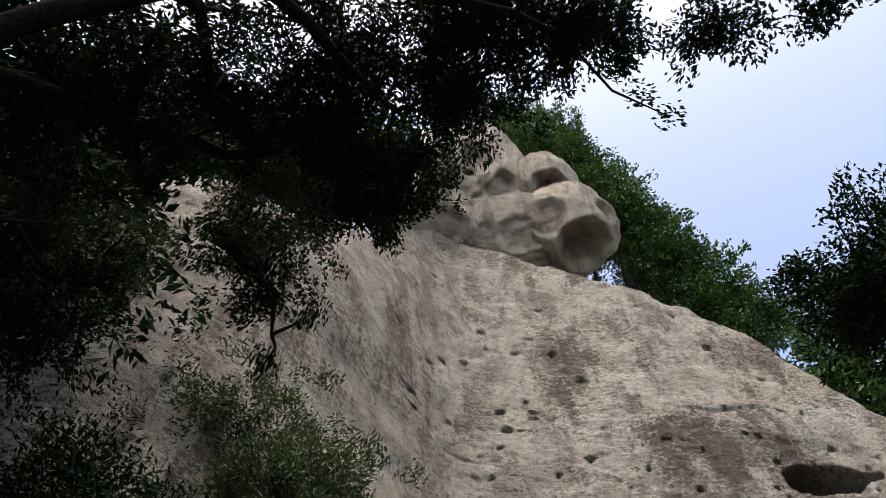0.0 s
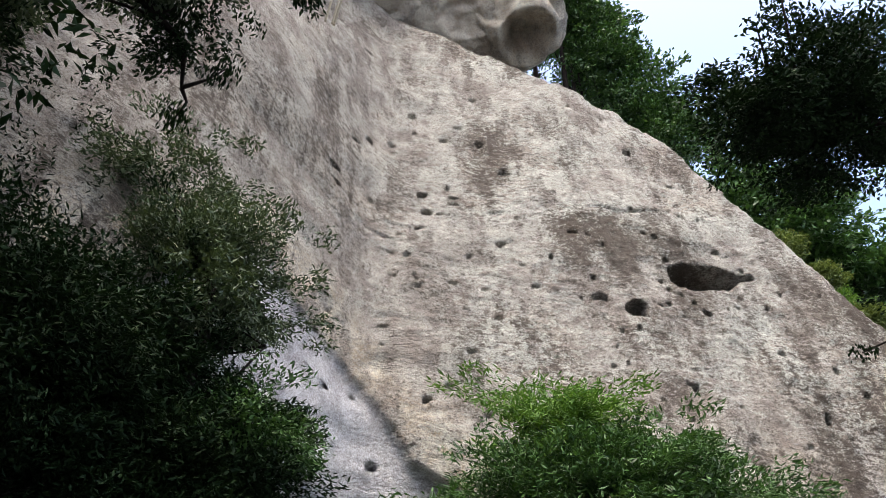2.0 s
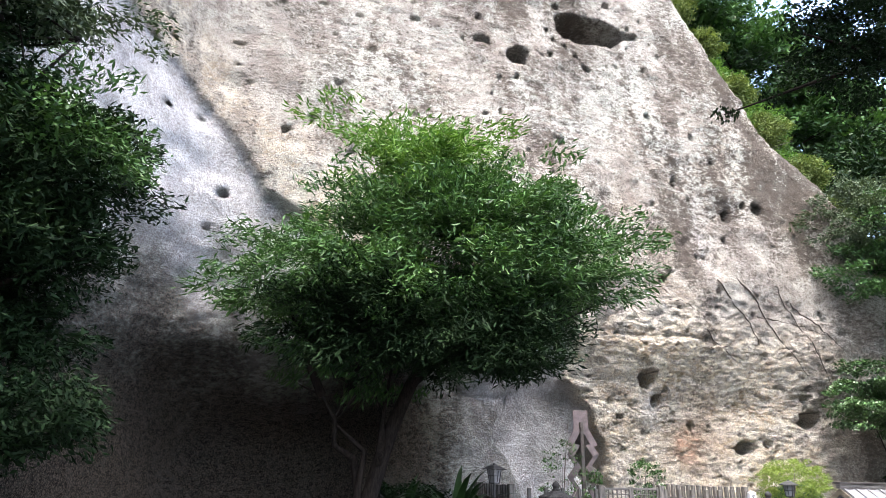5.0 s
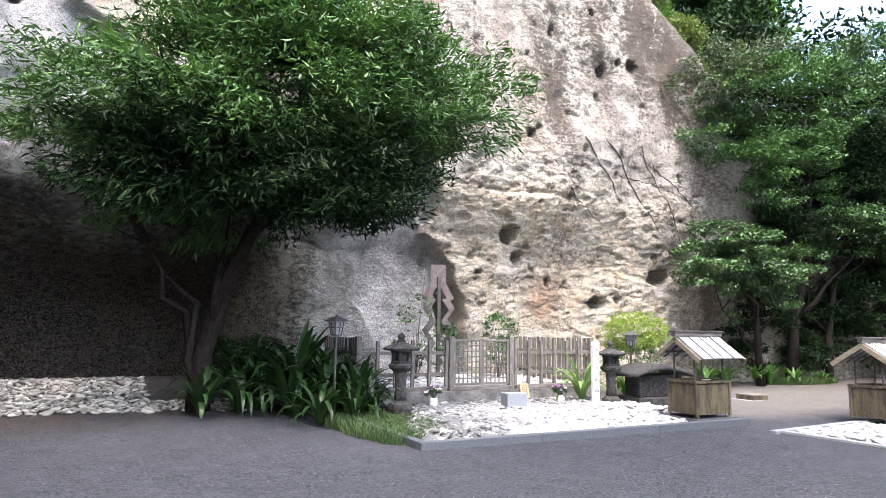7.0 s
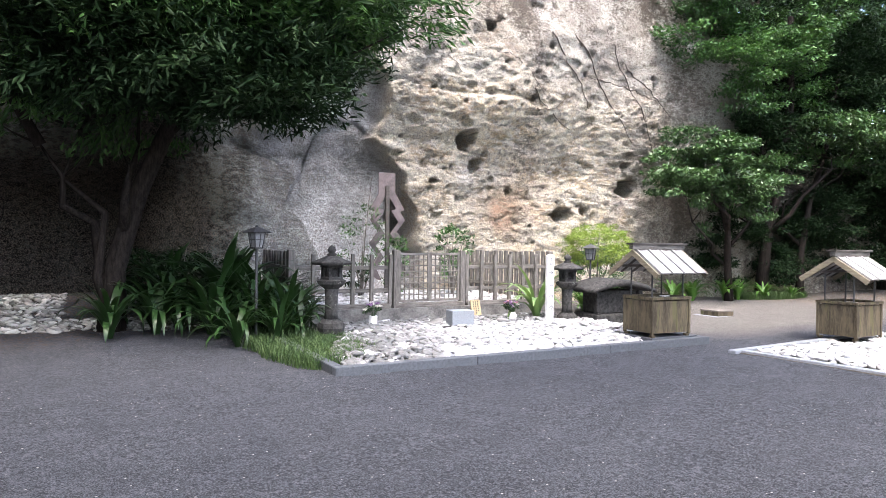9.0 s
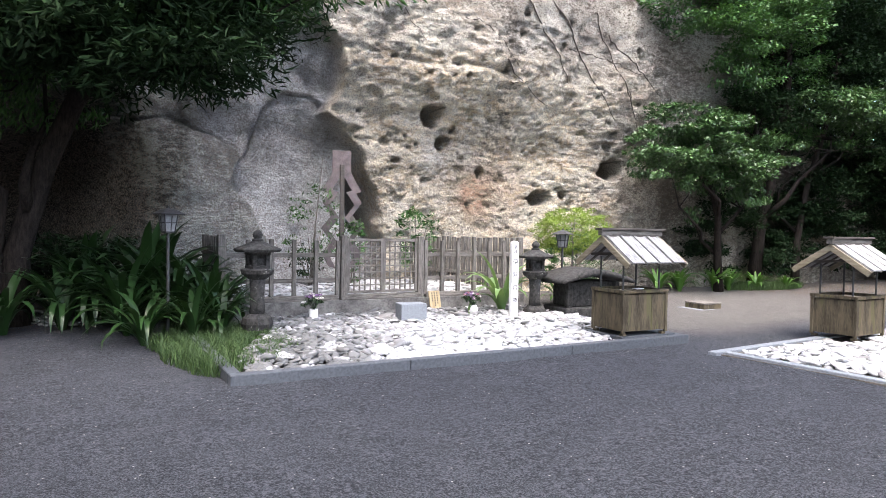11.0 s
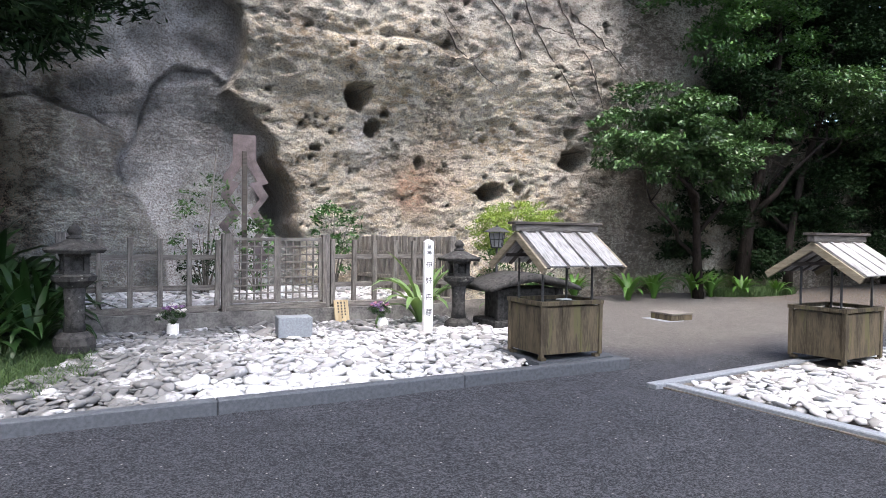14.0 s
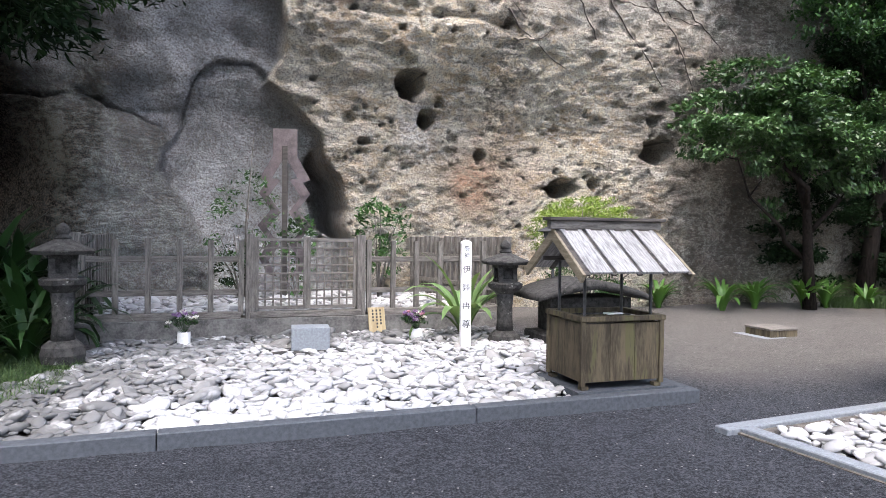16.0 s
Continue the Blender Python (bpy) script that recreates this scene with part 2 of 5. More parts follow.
def leaf_material(name, dark, light, gloss=0.45, through_light=0.25, scale=1.2, shine=0.3):
    mt, nt, b = material(name, gloss, shine)
    g = nt.nodes.new("ShaderNodeNewGeometry")
    n = noise_of(nt, coords(nt), scale, 3)
    f = times(nt, times(nt, g.outputs["Random Per Island"], 0.55), times(nt, n, 0.45), 'ADD')
    col = ramp(nt, f, [(0.2, dark), (0.8, light)])
    nt.links.new(col, b.inputs["Base Color"])
    tr = nt.nodes.new("ShaderNodeBsdfTranslucent")
    nt.links.new(mix(nt, 1.0, col, (1.0, 1.0, 0.5), 'MULTIPLY'), tr.inputs[0])
    ms = nt.nodes.new("ShaderNodeMixShader")
    ms.inputs[0].default_value = through_light
    nt.links.new(b.outputs[0], ms.inputs[1])
    nt.links.new(tr.outputs[0], ms.inputs[2])
    nt.links.new(ms.outputs[0], nt.nodes["Material Output"].inputs[0])
    return mt


def ground_material():
    mt, nt, b = material("packed_gravel", 0.95, 0.15)
    v = coords(nt)
    big = noise_of(nt, v, 0.35, 4)
    mid = noise_of(nt, v, 3, 6)
    grain = noise_of(nt, v, 70, 5, 0.75)
    peb = node(nt, "ShaderNodeTexVoronoi", Scale=55.0)
    nt.links.new(v, peb.inputs["Vector"])
    f = times(nt, times(nt, big, 0.05), times(nt, times(nt, mid, 0.07), times(nt, times(nt, grain, 0.62), times(nt, noise_of(nt, v, 20, 6, 0.75), 0.26), 'ADD'), 'ADD'), 'ADD')
    col = ramp(nt, f, [(0.43, (0.020, 0.022, 0.027)), (0.5, (0.058, 0.062, 0.073)), (0.57, (0.125, 0.131, 0.149))])
    # sandier and lighter past the second bed
    col = mix(nt, attr(nt, "sand"), col, ramp(nt, f, [(0.43, (0.085, 0.080, 0.076)), (0.57, (0.20, 0.188, 0.176))]))
    # fallen leaf litter
    col = mix(nt, times(nt, attr(nt, "litter"), ramp(nt, noise_of(nt, v, 22, 4), [(0.5, 0.0), (0.62, 1.0)])), col, (0.13, 0.085, 0.05))
    # odd pale chips
    chip = node(nt, "ShaderNodeTexVoronoi", Scale=9.0)
    nt.links.new(v, chip.inputs["Vector"])
    col = mix(nt, ramp(nt, chip.outputs["Distance"], [(0.05, 1.0), (0.08, 0.0)]), col, (0.42, 0.41, 0.39))
    nt.links.new(col, b.inputs["Base Color"])
    h = times(nt, times(nt, grain, 0.5), times(nt, times(nt, peb.outputs["Distance"], 0.25), times(nt, mid, 0.4), 'ADD'), 'ADD')
    bump(nt, b, h, 1.0, 0.08)
    return mt


ROCK = rock_material()
GROUND = ground_material()
GRANITE = plain("grey_granite", (0.048, 0.054, 0.064), (0.08, 0.088, 0.101), 30, 0.75)
GRANITE_PALE = plain("pale_granite", (0.16, 0.175, 0.195), (0.24, 0.26, 0.285), 40, 0.6)
OLD_STONE = plain("old_lantern_stone", (0.016, 0.0155, 0.015), (0.062, 0.06, 0.058), 14, 0.95, fleck=((0.26, 0.26, 0.24), 18, 0.66), strength=0.7, dist=0.012)
PEBBLE = plain("white_pebble", (0.33, 0.33, 0.33), (0.49, 0.49, 0.49), 6, 0.7, fleck=((0.40, 0.39, 0.37), 9, 0.66), strength=0.15)
SILVER_WOOD = plain("silvered_wood", (0.075, 0.068, 0.062), (0.19, 0.176, 0.16), 9, 0.9, stretch=(4, 4, 0.5), strength=0.6)
SILVER_WOOD_X = plain("silvered_rail_wood", (0.075, 0.068, 0.062), (0.19, 0.176, 0.16), 9, 0.9, stretch=(0.5, 4, 4), strength=0.6)
BOX_WOOD = plain("mossy_box_wood", (0.036, 0.029, 0.019), (0.105, 0.086, 0.055), 4, 0.85, stretch=(2.5, 2.5, 0.4), strength=0.5, fleck=((0.09, 0.085, 0.04), 3.5, 0.58))
DARK_WOOD = plain("dark_stained_wood", (0.035, 0.03, 0.028), (0.09, 0.08, 0.072), 7, 0.75, stretch=(0.4, 4, 4), strength=0.4)
ROOF_WOOD = plain("weathered_roof_board", (0.14, 0.137, 0.137), (0.36, 0.355, 0.35), 12, 0.85, stretch=(5, 0.3, 1), strength=0.6)
EDGE_WOOD = plain("pale_gable_wood", (0.15, 0.125, 0.085), (0.27, 0.235, 0.17), 8, 0.85, stretch=(4, 0.5, 4))
IRON = plain("black_iron", (0.02, 0.02, 0.022), (0.05, 0.05, 0.052), 20, 0.55, 0.5)
WHITE_PAINT = plain("white_painted_board", (0.70, 0.70, 0.70), (0.84, 0.84, 0.84), 4, 0.6, strength=0.1)
INK = plain("black_ink", (0.02, 0.02, 0.02), (0.05, 0.05, 0.05), 20, 0.8)
TIN = plain("grey_brown_sheet_metal", (0.075, 0.06, 0.062), (0.15, 0.122, 0.124), 6, 0.6, 0.3, 0.0)
FROST = plain("frosted_lamp_pane", (0.16, 0.165, 0.175), (0.27, 0.275, 0.285), 6, 0.4)
BARK = plain("dark_bark", (0.012, 0.010, 0.009), (0.036, 0.029, 0.025), 9, 0.95, 0.08, stretch=(3, 3, 0.6), strength=0.8, dist=0.02)
BARK_GREY = plain("grey_bark", (0.09, 0.08, 0.07), (0.22, 0.20, 0.18), 9, 0.95, stretch=(3, 3, 0.6), strength=0.8, dist=0.02)
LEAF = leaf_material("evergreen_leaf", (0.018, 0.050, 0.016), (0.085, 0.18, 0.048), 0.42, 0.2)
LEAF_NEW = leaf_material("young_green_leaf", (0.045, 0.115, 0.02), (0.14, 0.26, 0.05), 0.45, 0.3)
# leaf colour lowered to near black so it carries the crowns' shade
LEAF_SHADE = leaf_material("shade_darkened_leaf", (0.007, 0.016, 0.007), (0.022, 0.044, 0.016), 0.6, 0.06, shine=0.08)
LEAF_GLOSSY = leaf_material("glossy_evergreen_leaf", (0.015, 0.038, 0.012), (0.075, 0.15, 0.046), 0.38, 0.15, shine=0.4)
LEAF_GREY = leaf_material("dull_olive_leaf", (0.035, 0.055, 0.030), (0.10, 0.14, 0.07), 0.5, 0.15)
LEAF_STRAP = leaf_material("strap_leaf", (0.008, 0.024, 0.007), (0.040, 0.085, 0.024), 0.35, 0.12)
LEAF_YELLOW = leaf_material("yellow_green_leaf", (0.12, 0.19, 0.035), (0.28, 0.36, 0.08), 0.5, 0.3)
LEAF_MOSS = leaf_material("olive_moss_leaf", (0.06, 0.095, 0.022), (0.18, 0.23, 0.065), 0.6, 0.2)
GRASS = leaf_material("ground_grass", (0.022, 0.048, 0.016), (0.08, 0.13, 0.042), 0.6, 0.2)

# ---- cliff ----
def cliff_face(x, z):
    """The front of the cliff: y over x and height."""
    y = np.interp(z, (-2, 3.5, 5, 7, 8.5, 14, 18, 24, 30, 40), (7.1, 7.0, 6.3, 5.9, 6.1, 7.0, 8.0, 9.2, 10.6, 13))
    y = y - (0.3 + 0.7 * smooth(36, 18, z)) * 9.5 * (1 - np.exp(-(np.clip(-12 - x, 0, 30) / 4.7) ** 2))
    return y - 0.5 * smooth(2.5, 5, x) * smooth(7, 4, z)


def cliff_top(x):
    return np.interp(x, (-30, -23.5, -22.5, -21.5, -18, -15, -12, -9.4, -6.2, -4.3, -1.9, 0, 1.5, 3, 4, 5, 7, 8.5, 11, 16, 24),
                     (17, 22, 23.5, 24.5, 34, 40, 38.5, 36, 33, 31.3, 29.3, 26.5, 23, 19, 16.6, 13.9, 10.9, 8.5, 6.5, 5, 4))


def shelter_edge(x):
    """Height under which the wall steps back behind the overhang."""
    return np.interp(x, (-18, -16.4, -15.4, -13.4, -11.2, -9, -5, -3.5, -2.95, -2.4, -1.8, -1.55, -1.4), (7.5, 9.0, 11.6, 10.9, 7.9, 6.8, 6.2, 5.7, 4.8, 3.3, 1.9, 0.0, -3))


# hollows: x, height, half width, half height, depth
HOLLOWS = [(-0.76, 4.12, .27, .27, .5), (-0.38, 3.55, .16, .17, .3), (-0.17, 3.83, .09, .08, .25), (4.55, 3.2, .40, .27, .6), (2.54, 2.4, .31, .20, .5),
           (0.72, 2.95, .10, .13, .25), (-1.53, 3.1, .11, .06, .2), (3.21, 2.5, .12, .12, .2), (4.32, 3.78, .12, .10, .2), (0.92, 5.27, .09, .08, .2),
           (-0.39, 6.82, .17, .07, .35), (2.46, 9.22, .17, .15, .35), (3.56, 9.54, .19, .15, .35), (-3.44, 8.55, .19, .14, .35), (-4.15, 13.8, .33, .33, .6),
           (-10.85, 9.61, .11, .12, .3), (-5.3, 14.2, .26, .12, .2)]


def pit_field(x, z, cell, seed, share):
    """Depth, 0 to 1, of scattered uneven pits that are wider than high."""
    u, w = x / cell, z / (cell * 0.62)
    iu, iw = np.floor(u), np.floor(w)
    out = np.zeros_like(x)
    for du in (-1, 0, 1):
        for dw in (-1, 0, 1):
            cu, cw = iu + du, iw + dw
            a, b, c, d = [lattice(cu, cw, 0 * cu + k, seed) for k in range(4)]
            r = (0.16 + 0.30 * c) * (d < share)
            q = np.sqrt((u - cu - a) ** 2 + (w - cw - b) ** 2) / np.maximum(r, 1e-3)
            out = np.maximum(out, smooth(1.0, 0.45, q) * (0.4 + 0.6 * c) * (r > 0))
    return out


FACE = {}


def face_at(x, z):
    """Where the finished rock surface lies over x and height."""
    i = np.clip(np.searchsorted(FACE["x"], x), 0, len(FACE["x"]) - 1)
    j = np.clip(np.searchsorted(FACE["w"], z), 0, len(FACE["w"]) - 1)
    return float(FACE["y"][j, i])


def cliff():
    xs = np.concatenate([np.arange(-30, -20, 0.22), np.arange(-20, -7, 0.11), np.arange(-7, 6.6, 0.036), np.arange(6.6, 24, 0.2)])
    ws = np.concatenate([np.arange(-0.6, 6.4, 0.036), np.arange(6.4, 20, 0.09), np.arange(20, 32, 0.15), np.arange(32, 66, 0.32)])
    X, W = np.meshgrid(xs, ws)
    top = cliff_top(X) + 0.5 * fbm(X * 0.5, 0, 0, 3, 5)
    R = 2.2
    a = np.clip((W - (top - R)) / R, 0, math.pi / 2)
    past = np.clip(W - (top - R) - R * math.pi / 2, 0, 60)
    Z = np.where(W < top - R, W, top - R + R * np.sin(a) + past * 0.12)
    back = R * (1 - np.cos(a)) + past
    edge = shelter_edge(X) + 0.25 * fbm(X * 0.9, 0, 3, 3, 9)
    step = np.interp(X, (-18, -12, -8, -4, -2), (0.12, 0.3, 0.5, 0.45, 0.55)) + 0.2 * smooth(3.9, 4.7, Z) * smooth(-7.5, -6, X)
    side = np.interp(Z, (-1, 0, 1.55, 1.85, 3.2, 3.8, 3.98, 4.4, 5.2, 5.7, 6.4), (-1.6, -1.6, -1.71, -1.76, -2.27, -2.95, -3.24, -2.88, -3.05, -3.5, -6)) + 0.08 * vnoise(0 * X, 0, Z * 2.5, 6)
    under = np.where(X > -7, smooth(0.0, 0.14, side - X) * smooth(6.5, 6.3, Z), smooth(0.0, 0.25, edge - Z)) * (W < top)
    Y = cliff_face(X, Z) + back + step * under
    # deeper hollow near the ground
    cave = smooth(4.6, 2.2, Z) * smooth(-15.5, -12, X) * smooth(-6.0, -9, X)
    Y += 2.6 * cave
    # lobe and slab inside the recess, parted by open cracks
    wob_ = 0.05 * vnoise(X * 3, 0, Z * 3, 71)
    lobe_x = np.interp(Z, (-1, 1, 1.94, 2.49, 2.82, 3.17, 3.56, 4.0, 4.31), (-3.9, -4.1, -4.5, -4.93, -4.9, -4.6, -4.53, -4.36, -4.09)) + wob_
    lobe_z = np.interp(X, (-4.6, -4.09, -3.48, -3.1, -2.5), (3.9, 4.31, 4.34, 4.06, 3.8)) + wob_
    lobe = smooth(-0.045, 0.045, X - lobe_x) * smooth(-0.045, 0.045, lobe_z - Z)
    slab_z = np.interp(X, (-8.5, -6.02, -5.27, -4.84, -4.7), (3.75, 3.62, 3.45, 3.15, 2.9)) + wob_
    slab = smooth(-0.045, 0.045, slab_z - Z) * smooth(0.05, -0.05, X - lobe_x) * smooth(-8.4, -7.4, X)
    groove = np.maximum(smooth(0.25, 1.0, 4 * lobe * (1 - lobe)), smooth(0.25, 1.0, 4 * slab * (1 - slab)))
    Y += (0.10 * lobe - 0.14 * slab + 0.17 * groove * (0.5 + 0.8 * smooth(-0.6, 0.6, vnoise(X * 2, 1, Z * 2, 77))) + 0.10 * fbm(X * 1.4, 7, Z * 1.1, 3, 75) * (1 - 0.5 * lobe)) * under
    # dark gap behind the overhang's lower edge
    gap = np.interp(Z, (1.2, 1.6, 2.2, 2.8, 3.2), (0.0, 0.6, 0.68, 0.32, 0.0))
    Y += 1.7 * smooth(0.0, 0.14, side - X) * smooth(0.0, -0.16, side - X - gap) * (gap > 0.02)
    # ground level ledge lines
    Y += 0.07 * np.exp(-((Z - 5.2 - 0.08 * vnoise(X * 0.8, 0, 0, 3)) / 0.05) ** 2) * smooth(-3.2, -2.6, X) * smooth(1.6, 0.8, X)
    Y -= 0.03 * smooth(5.15, 5.0, Z) * smooth(4, 4.6, Z) * smooth(-3.2, -2.6, X) * smooth(2, 1, X)
    Y += 0.30 * fbm(X * 0.22, 0, Z * 0.22, 3, 11) * smooth(0, 8, Z) + 0.085 * fbm(X * 0.9, 3, Z * 0.9, 3, 21)
    Y += 0.042 * fbm(X * 2.6, 0, Z * 4.2, 4, 31, 0.62) * (1 - 0.5 * under)
    Y += 0.022 * fbm(X * 6, 2, Z * 10, 2, 35) * (1 - 0.7 * under)
    porous = (1 - 0.85 * under) * (0.35 + 0.65 * smooth(7.5, 5.5, Z) * smooth(-3.4, -2.6, X))
    holes = np.maximum(pit_field(X + 0.03 * wob_, Z, 0.20, 81, 0.42) * 0.06, pit_field(X, Z + wob_, 0.46, 82, 0.20) * 0.14)
    Y += holes * porous * (Z < 7.2)
    Y += 0.16 * np.exp(-((Z - 16.1 - 0.05 * (X + 13) - 0.12 * vnoise(X * 1.5, 0, 0, 5)) / 0.07) ** 2) * smooth(-14.0, -13.2, X) * smooth(-11.4, -12.2, X)
    Y += 0.16 * np.exp(-((Z - 19.2 - 0.04 * (X + 4) - 0.15 * vnoise(X * 1.1, 0, 2, 5)) / 0.08) ** 2) * smooth(-5.4, -4.6, X) * smooth(-1.0, -2.0, X)
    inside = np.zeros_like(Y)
    # random small pits, more of them low on the warm face
    rng = np.random.default_rng(4)
    pits = [(rng.uniform(-2.5, 6.5), rng.uniform(0.4, 5.4), s, s * rng.uniform(0.5, 0.9), s * 1.3) for s in rng.uniform(0.02, 0.055, 200)]
    pits += [(rng.uniform(-14, 5), rng.uniform(6, 20), s, s * 0.8, s * 2) for s in rng.uniform(0.05, 0.11, 130)]
    pits += [(rng.uniform(-16, 0), rng.uniform(16, 30), s, s * 0.7, s * 2) for s in rng.uniform(0.09, 0.19, 40)]
    for hx, hz, rx, rz, depth in HOLLOWS + pits:
        i0, i1 = np.searchsorted(xs, (hx - rx * 2.2, hx + rx * 2.2))
        j0, j1 = np.searchsorted(ws, (hz - rz * 2.2, hz + rz * 2.2))
        if i1 <= i0 or j1 <= j0:
            continue
        sx, sz = X[j0:j1, i0:i1], Z[j0:j1, i0:i1]
        wob = 1 + 0.25 * vnoise(sx * 5, hx, sz * 5, 7)
        d = np.sqrt(((sx - hx) / rx) ** 2 + ((sz - hz) / rz) ** 2) * wob
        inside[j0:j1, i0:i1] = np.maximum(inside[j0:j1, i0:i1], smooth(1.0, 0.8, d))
        Y[j0:j1, i0:i1] += 2.6 * depth * smooth(1.08, 0.86, d)
    # the long slot with its pointed end
    slot_z = 15.9 + 0.06 * (X + 1)
    half = np.interp(X, (-2.6, -2.45, -1.8, -0.5, 0.1, 0.9), (0, .45, .62, .5, .12, 0.0))
    Y += 3.2 * smooth(1.06, 0.88, np.abs(Z - slot_z + 0.25 * half) / np.maximum(half, 1e-3)) * (half > 0)
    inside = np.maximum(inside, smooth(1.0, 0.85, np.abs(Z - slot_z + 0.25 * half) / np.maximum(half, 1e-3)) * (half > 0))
    FACE.update(x=xs, w=ws, y=Y)
    me = grid_mesh("cliff_wall", X, Y, Z)
    n1 = fbm(X * 0.35, 1, Z * 0.35, 3, 41)
    n2 = fbm(X * 1.2, 1, Z * 0.5, 3, 51)
    lowright = smooth(6.5, 4.5, Z) * smooth(-4, -2.5, X)
    lip = np.exp(-((edge + 0.8 - Z) / 1.1) ** 2) * smooth(-7, -10, X)
    attribute(me, "warm", np.clip(0.08 + 0.8 * lowright + 0.85 * lip + 0.25 * n1, 0, 1) * (1 - 0.8 * smooth(3, 6, X)))
    attribute(me, "crust", np.clip(0.85 + 0.6 * n1, 0, 1) * (1 - 0.85 * lowright * smooth(4.5, 2.0, X)) * (1 - 0.72 * smooth(10.5, 8, Z) * smooth(-4, -1.5, X)) * (1 - 0.75 * smooth(-11, -14, X)) * (1 - under) * (1 - inside))
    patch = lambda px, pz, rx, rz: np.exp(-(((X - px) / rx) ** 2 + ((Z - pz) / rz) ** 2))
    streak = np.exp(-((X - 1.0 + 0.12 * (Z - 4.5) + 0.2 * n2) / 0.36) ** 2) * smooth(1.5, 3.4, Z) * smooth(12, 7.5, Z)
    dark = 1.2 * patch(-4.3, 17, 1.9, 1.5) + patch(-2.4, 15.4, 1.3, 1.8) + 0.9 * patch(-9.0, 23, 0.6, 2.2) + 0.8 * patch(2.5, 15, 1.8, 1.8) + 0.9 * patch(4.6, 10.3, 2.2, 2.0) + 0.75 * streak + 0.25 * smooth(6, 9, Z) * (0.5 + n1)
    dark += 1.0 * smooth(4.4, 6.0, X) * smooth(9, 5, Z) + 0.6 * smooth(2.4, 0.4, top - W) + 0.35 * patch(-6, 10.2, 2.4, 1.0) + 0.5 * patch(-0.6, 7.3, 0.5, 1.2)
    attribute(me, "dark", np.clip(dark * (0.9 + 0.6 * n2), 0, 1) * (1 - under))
    attribute(me, "sheltered", np.clip(under * (0.95 + 0.2 * n1), 0, 1))
    # left wall: damp streaks with the tree crown's shade mixed in
    wet_shaded = under * np.clip(smooth(6.4, 4.4, Z + 1.1 * n2 + 0.12 * (X + 9)) * smooth(-5.3, -6.6, X + 0.5 * n2), 0, 1)
    # slab and lobe stained; cave and hollow insides coloured dark as shade
    attribute(me, "damp_and_shade", np.clip(np.maximum(np.maximum(np.maximum(wet_shaded, 0.7 * slab * under), cave * 0.9), np.maximum(0.85 * inside, 0.22 * lobe * under * smooth(0.1, 0.5, n2 + 0.3))), 0, 1))
    # mask of the painted shade low in the left recess
    attribute(me, "recess_shade", np.clip(smooth(4.8, 3.0, Z + 0.8 * n2) * smooth(-6.0, -7.6, X + 0.5 * n2) * under, 0, 1))
    attribute(me, "stain", np.clip(1 - 0.85 * lowright * smooth(4.5, 2.5, X), 0, 1))
    attribute(me, "specked", 0.7 + 0.3 * smooth(5, 8, Z))
    attribute(me, "upper", np.clip(smooth(5.0, 8.5, Z) * (0.75 + 0.5 * n1), 0, 1))
    attribute(me, "chalk", np.clip(0.9 * patch(-0.55, 3.35, 0.28, 0.5) + 0.7 * patch(4.45, 2.75, 0.4, 0.2) + 0.6 * patch(-1.2, 1.2, 0.7, 0.6) + 0.6 * patch(1.2, 8.2, 0.35, 1.4) + 0.5 * patch(-3.6, 1.6, 0.7, 1.0) * lobe, 0, 1))
    attribute(me, "rust", np.clip(patch(0.5, 2.4, 0.55, 0.5) + 0.5 * patch(1.3, 3.0, 1.0, 1.2), 0, 1) * (0.5 + 0.5 * n2 * 2).clip(0, 1))
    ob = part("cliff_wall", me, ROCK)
    return tagged(ob, "tall weathered tuff cliff with lichen and round hollows", "cliff", kind="structure")


cliff()


# ---- ground ----
def rise(x, y):
    """The ground lifts towards the cliff in the shade of the tree."""
    return 0.30 * smooth(4.5, 9.5, y) * smooth(-4.5, -7.5, x) + 0.05 * smooth(2, 8, y)


def ground():
    far = np.array([-2500, -800, -300, -120, -60, -35])
    xs = np.concatenate([far, np.arange(-25, 20, 0.14), -far[::-1]])
    ys = np.concatenate([far, np.arange(-16, 14, 0.14), -far[::-1]])
    X, Y = np.meshgrid(xs, ys)
    Z = rise(X, Y) + 0.012 * fbm(X * 0.6, Y * 0.6, 0, 4, 2) + 0.006 * vnoise(X * 4, Y * 4, 0, 6)
    me = grid_mesh("ground", X, Y, Z)
    n = fbm(X * 0.5, Y * 0.5, 2, 3, 8)
    attribute(me, "sand", smooth(-0.6, 0.8, (Y - 0.5) + 0.25 * n) * smooth(-0.2, 1.2, X) * smooth(20, 12, X))
    attribute(me, "litter", np.clip(smooth(2.5, 5, Y + n) * smooth(-5.5, -7, X) + smooth(8, 10, X + n), 0, 1))
    tagged(part("ground", me, GROUND), "packed dark grey gravel ground of a shrine court", "ground", kind="structure")


ground()


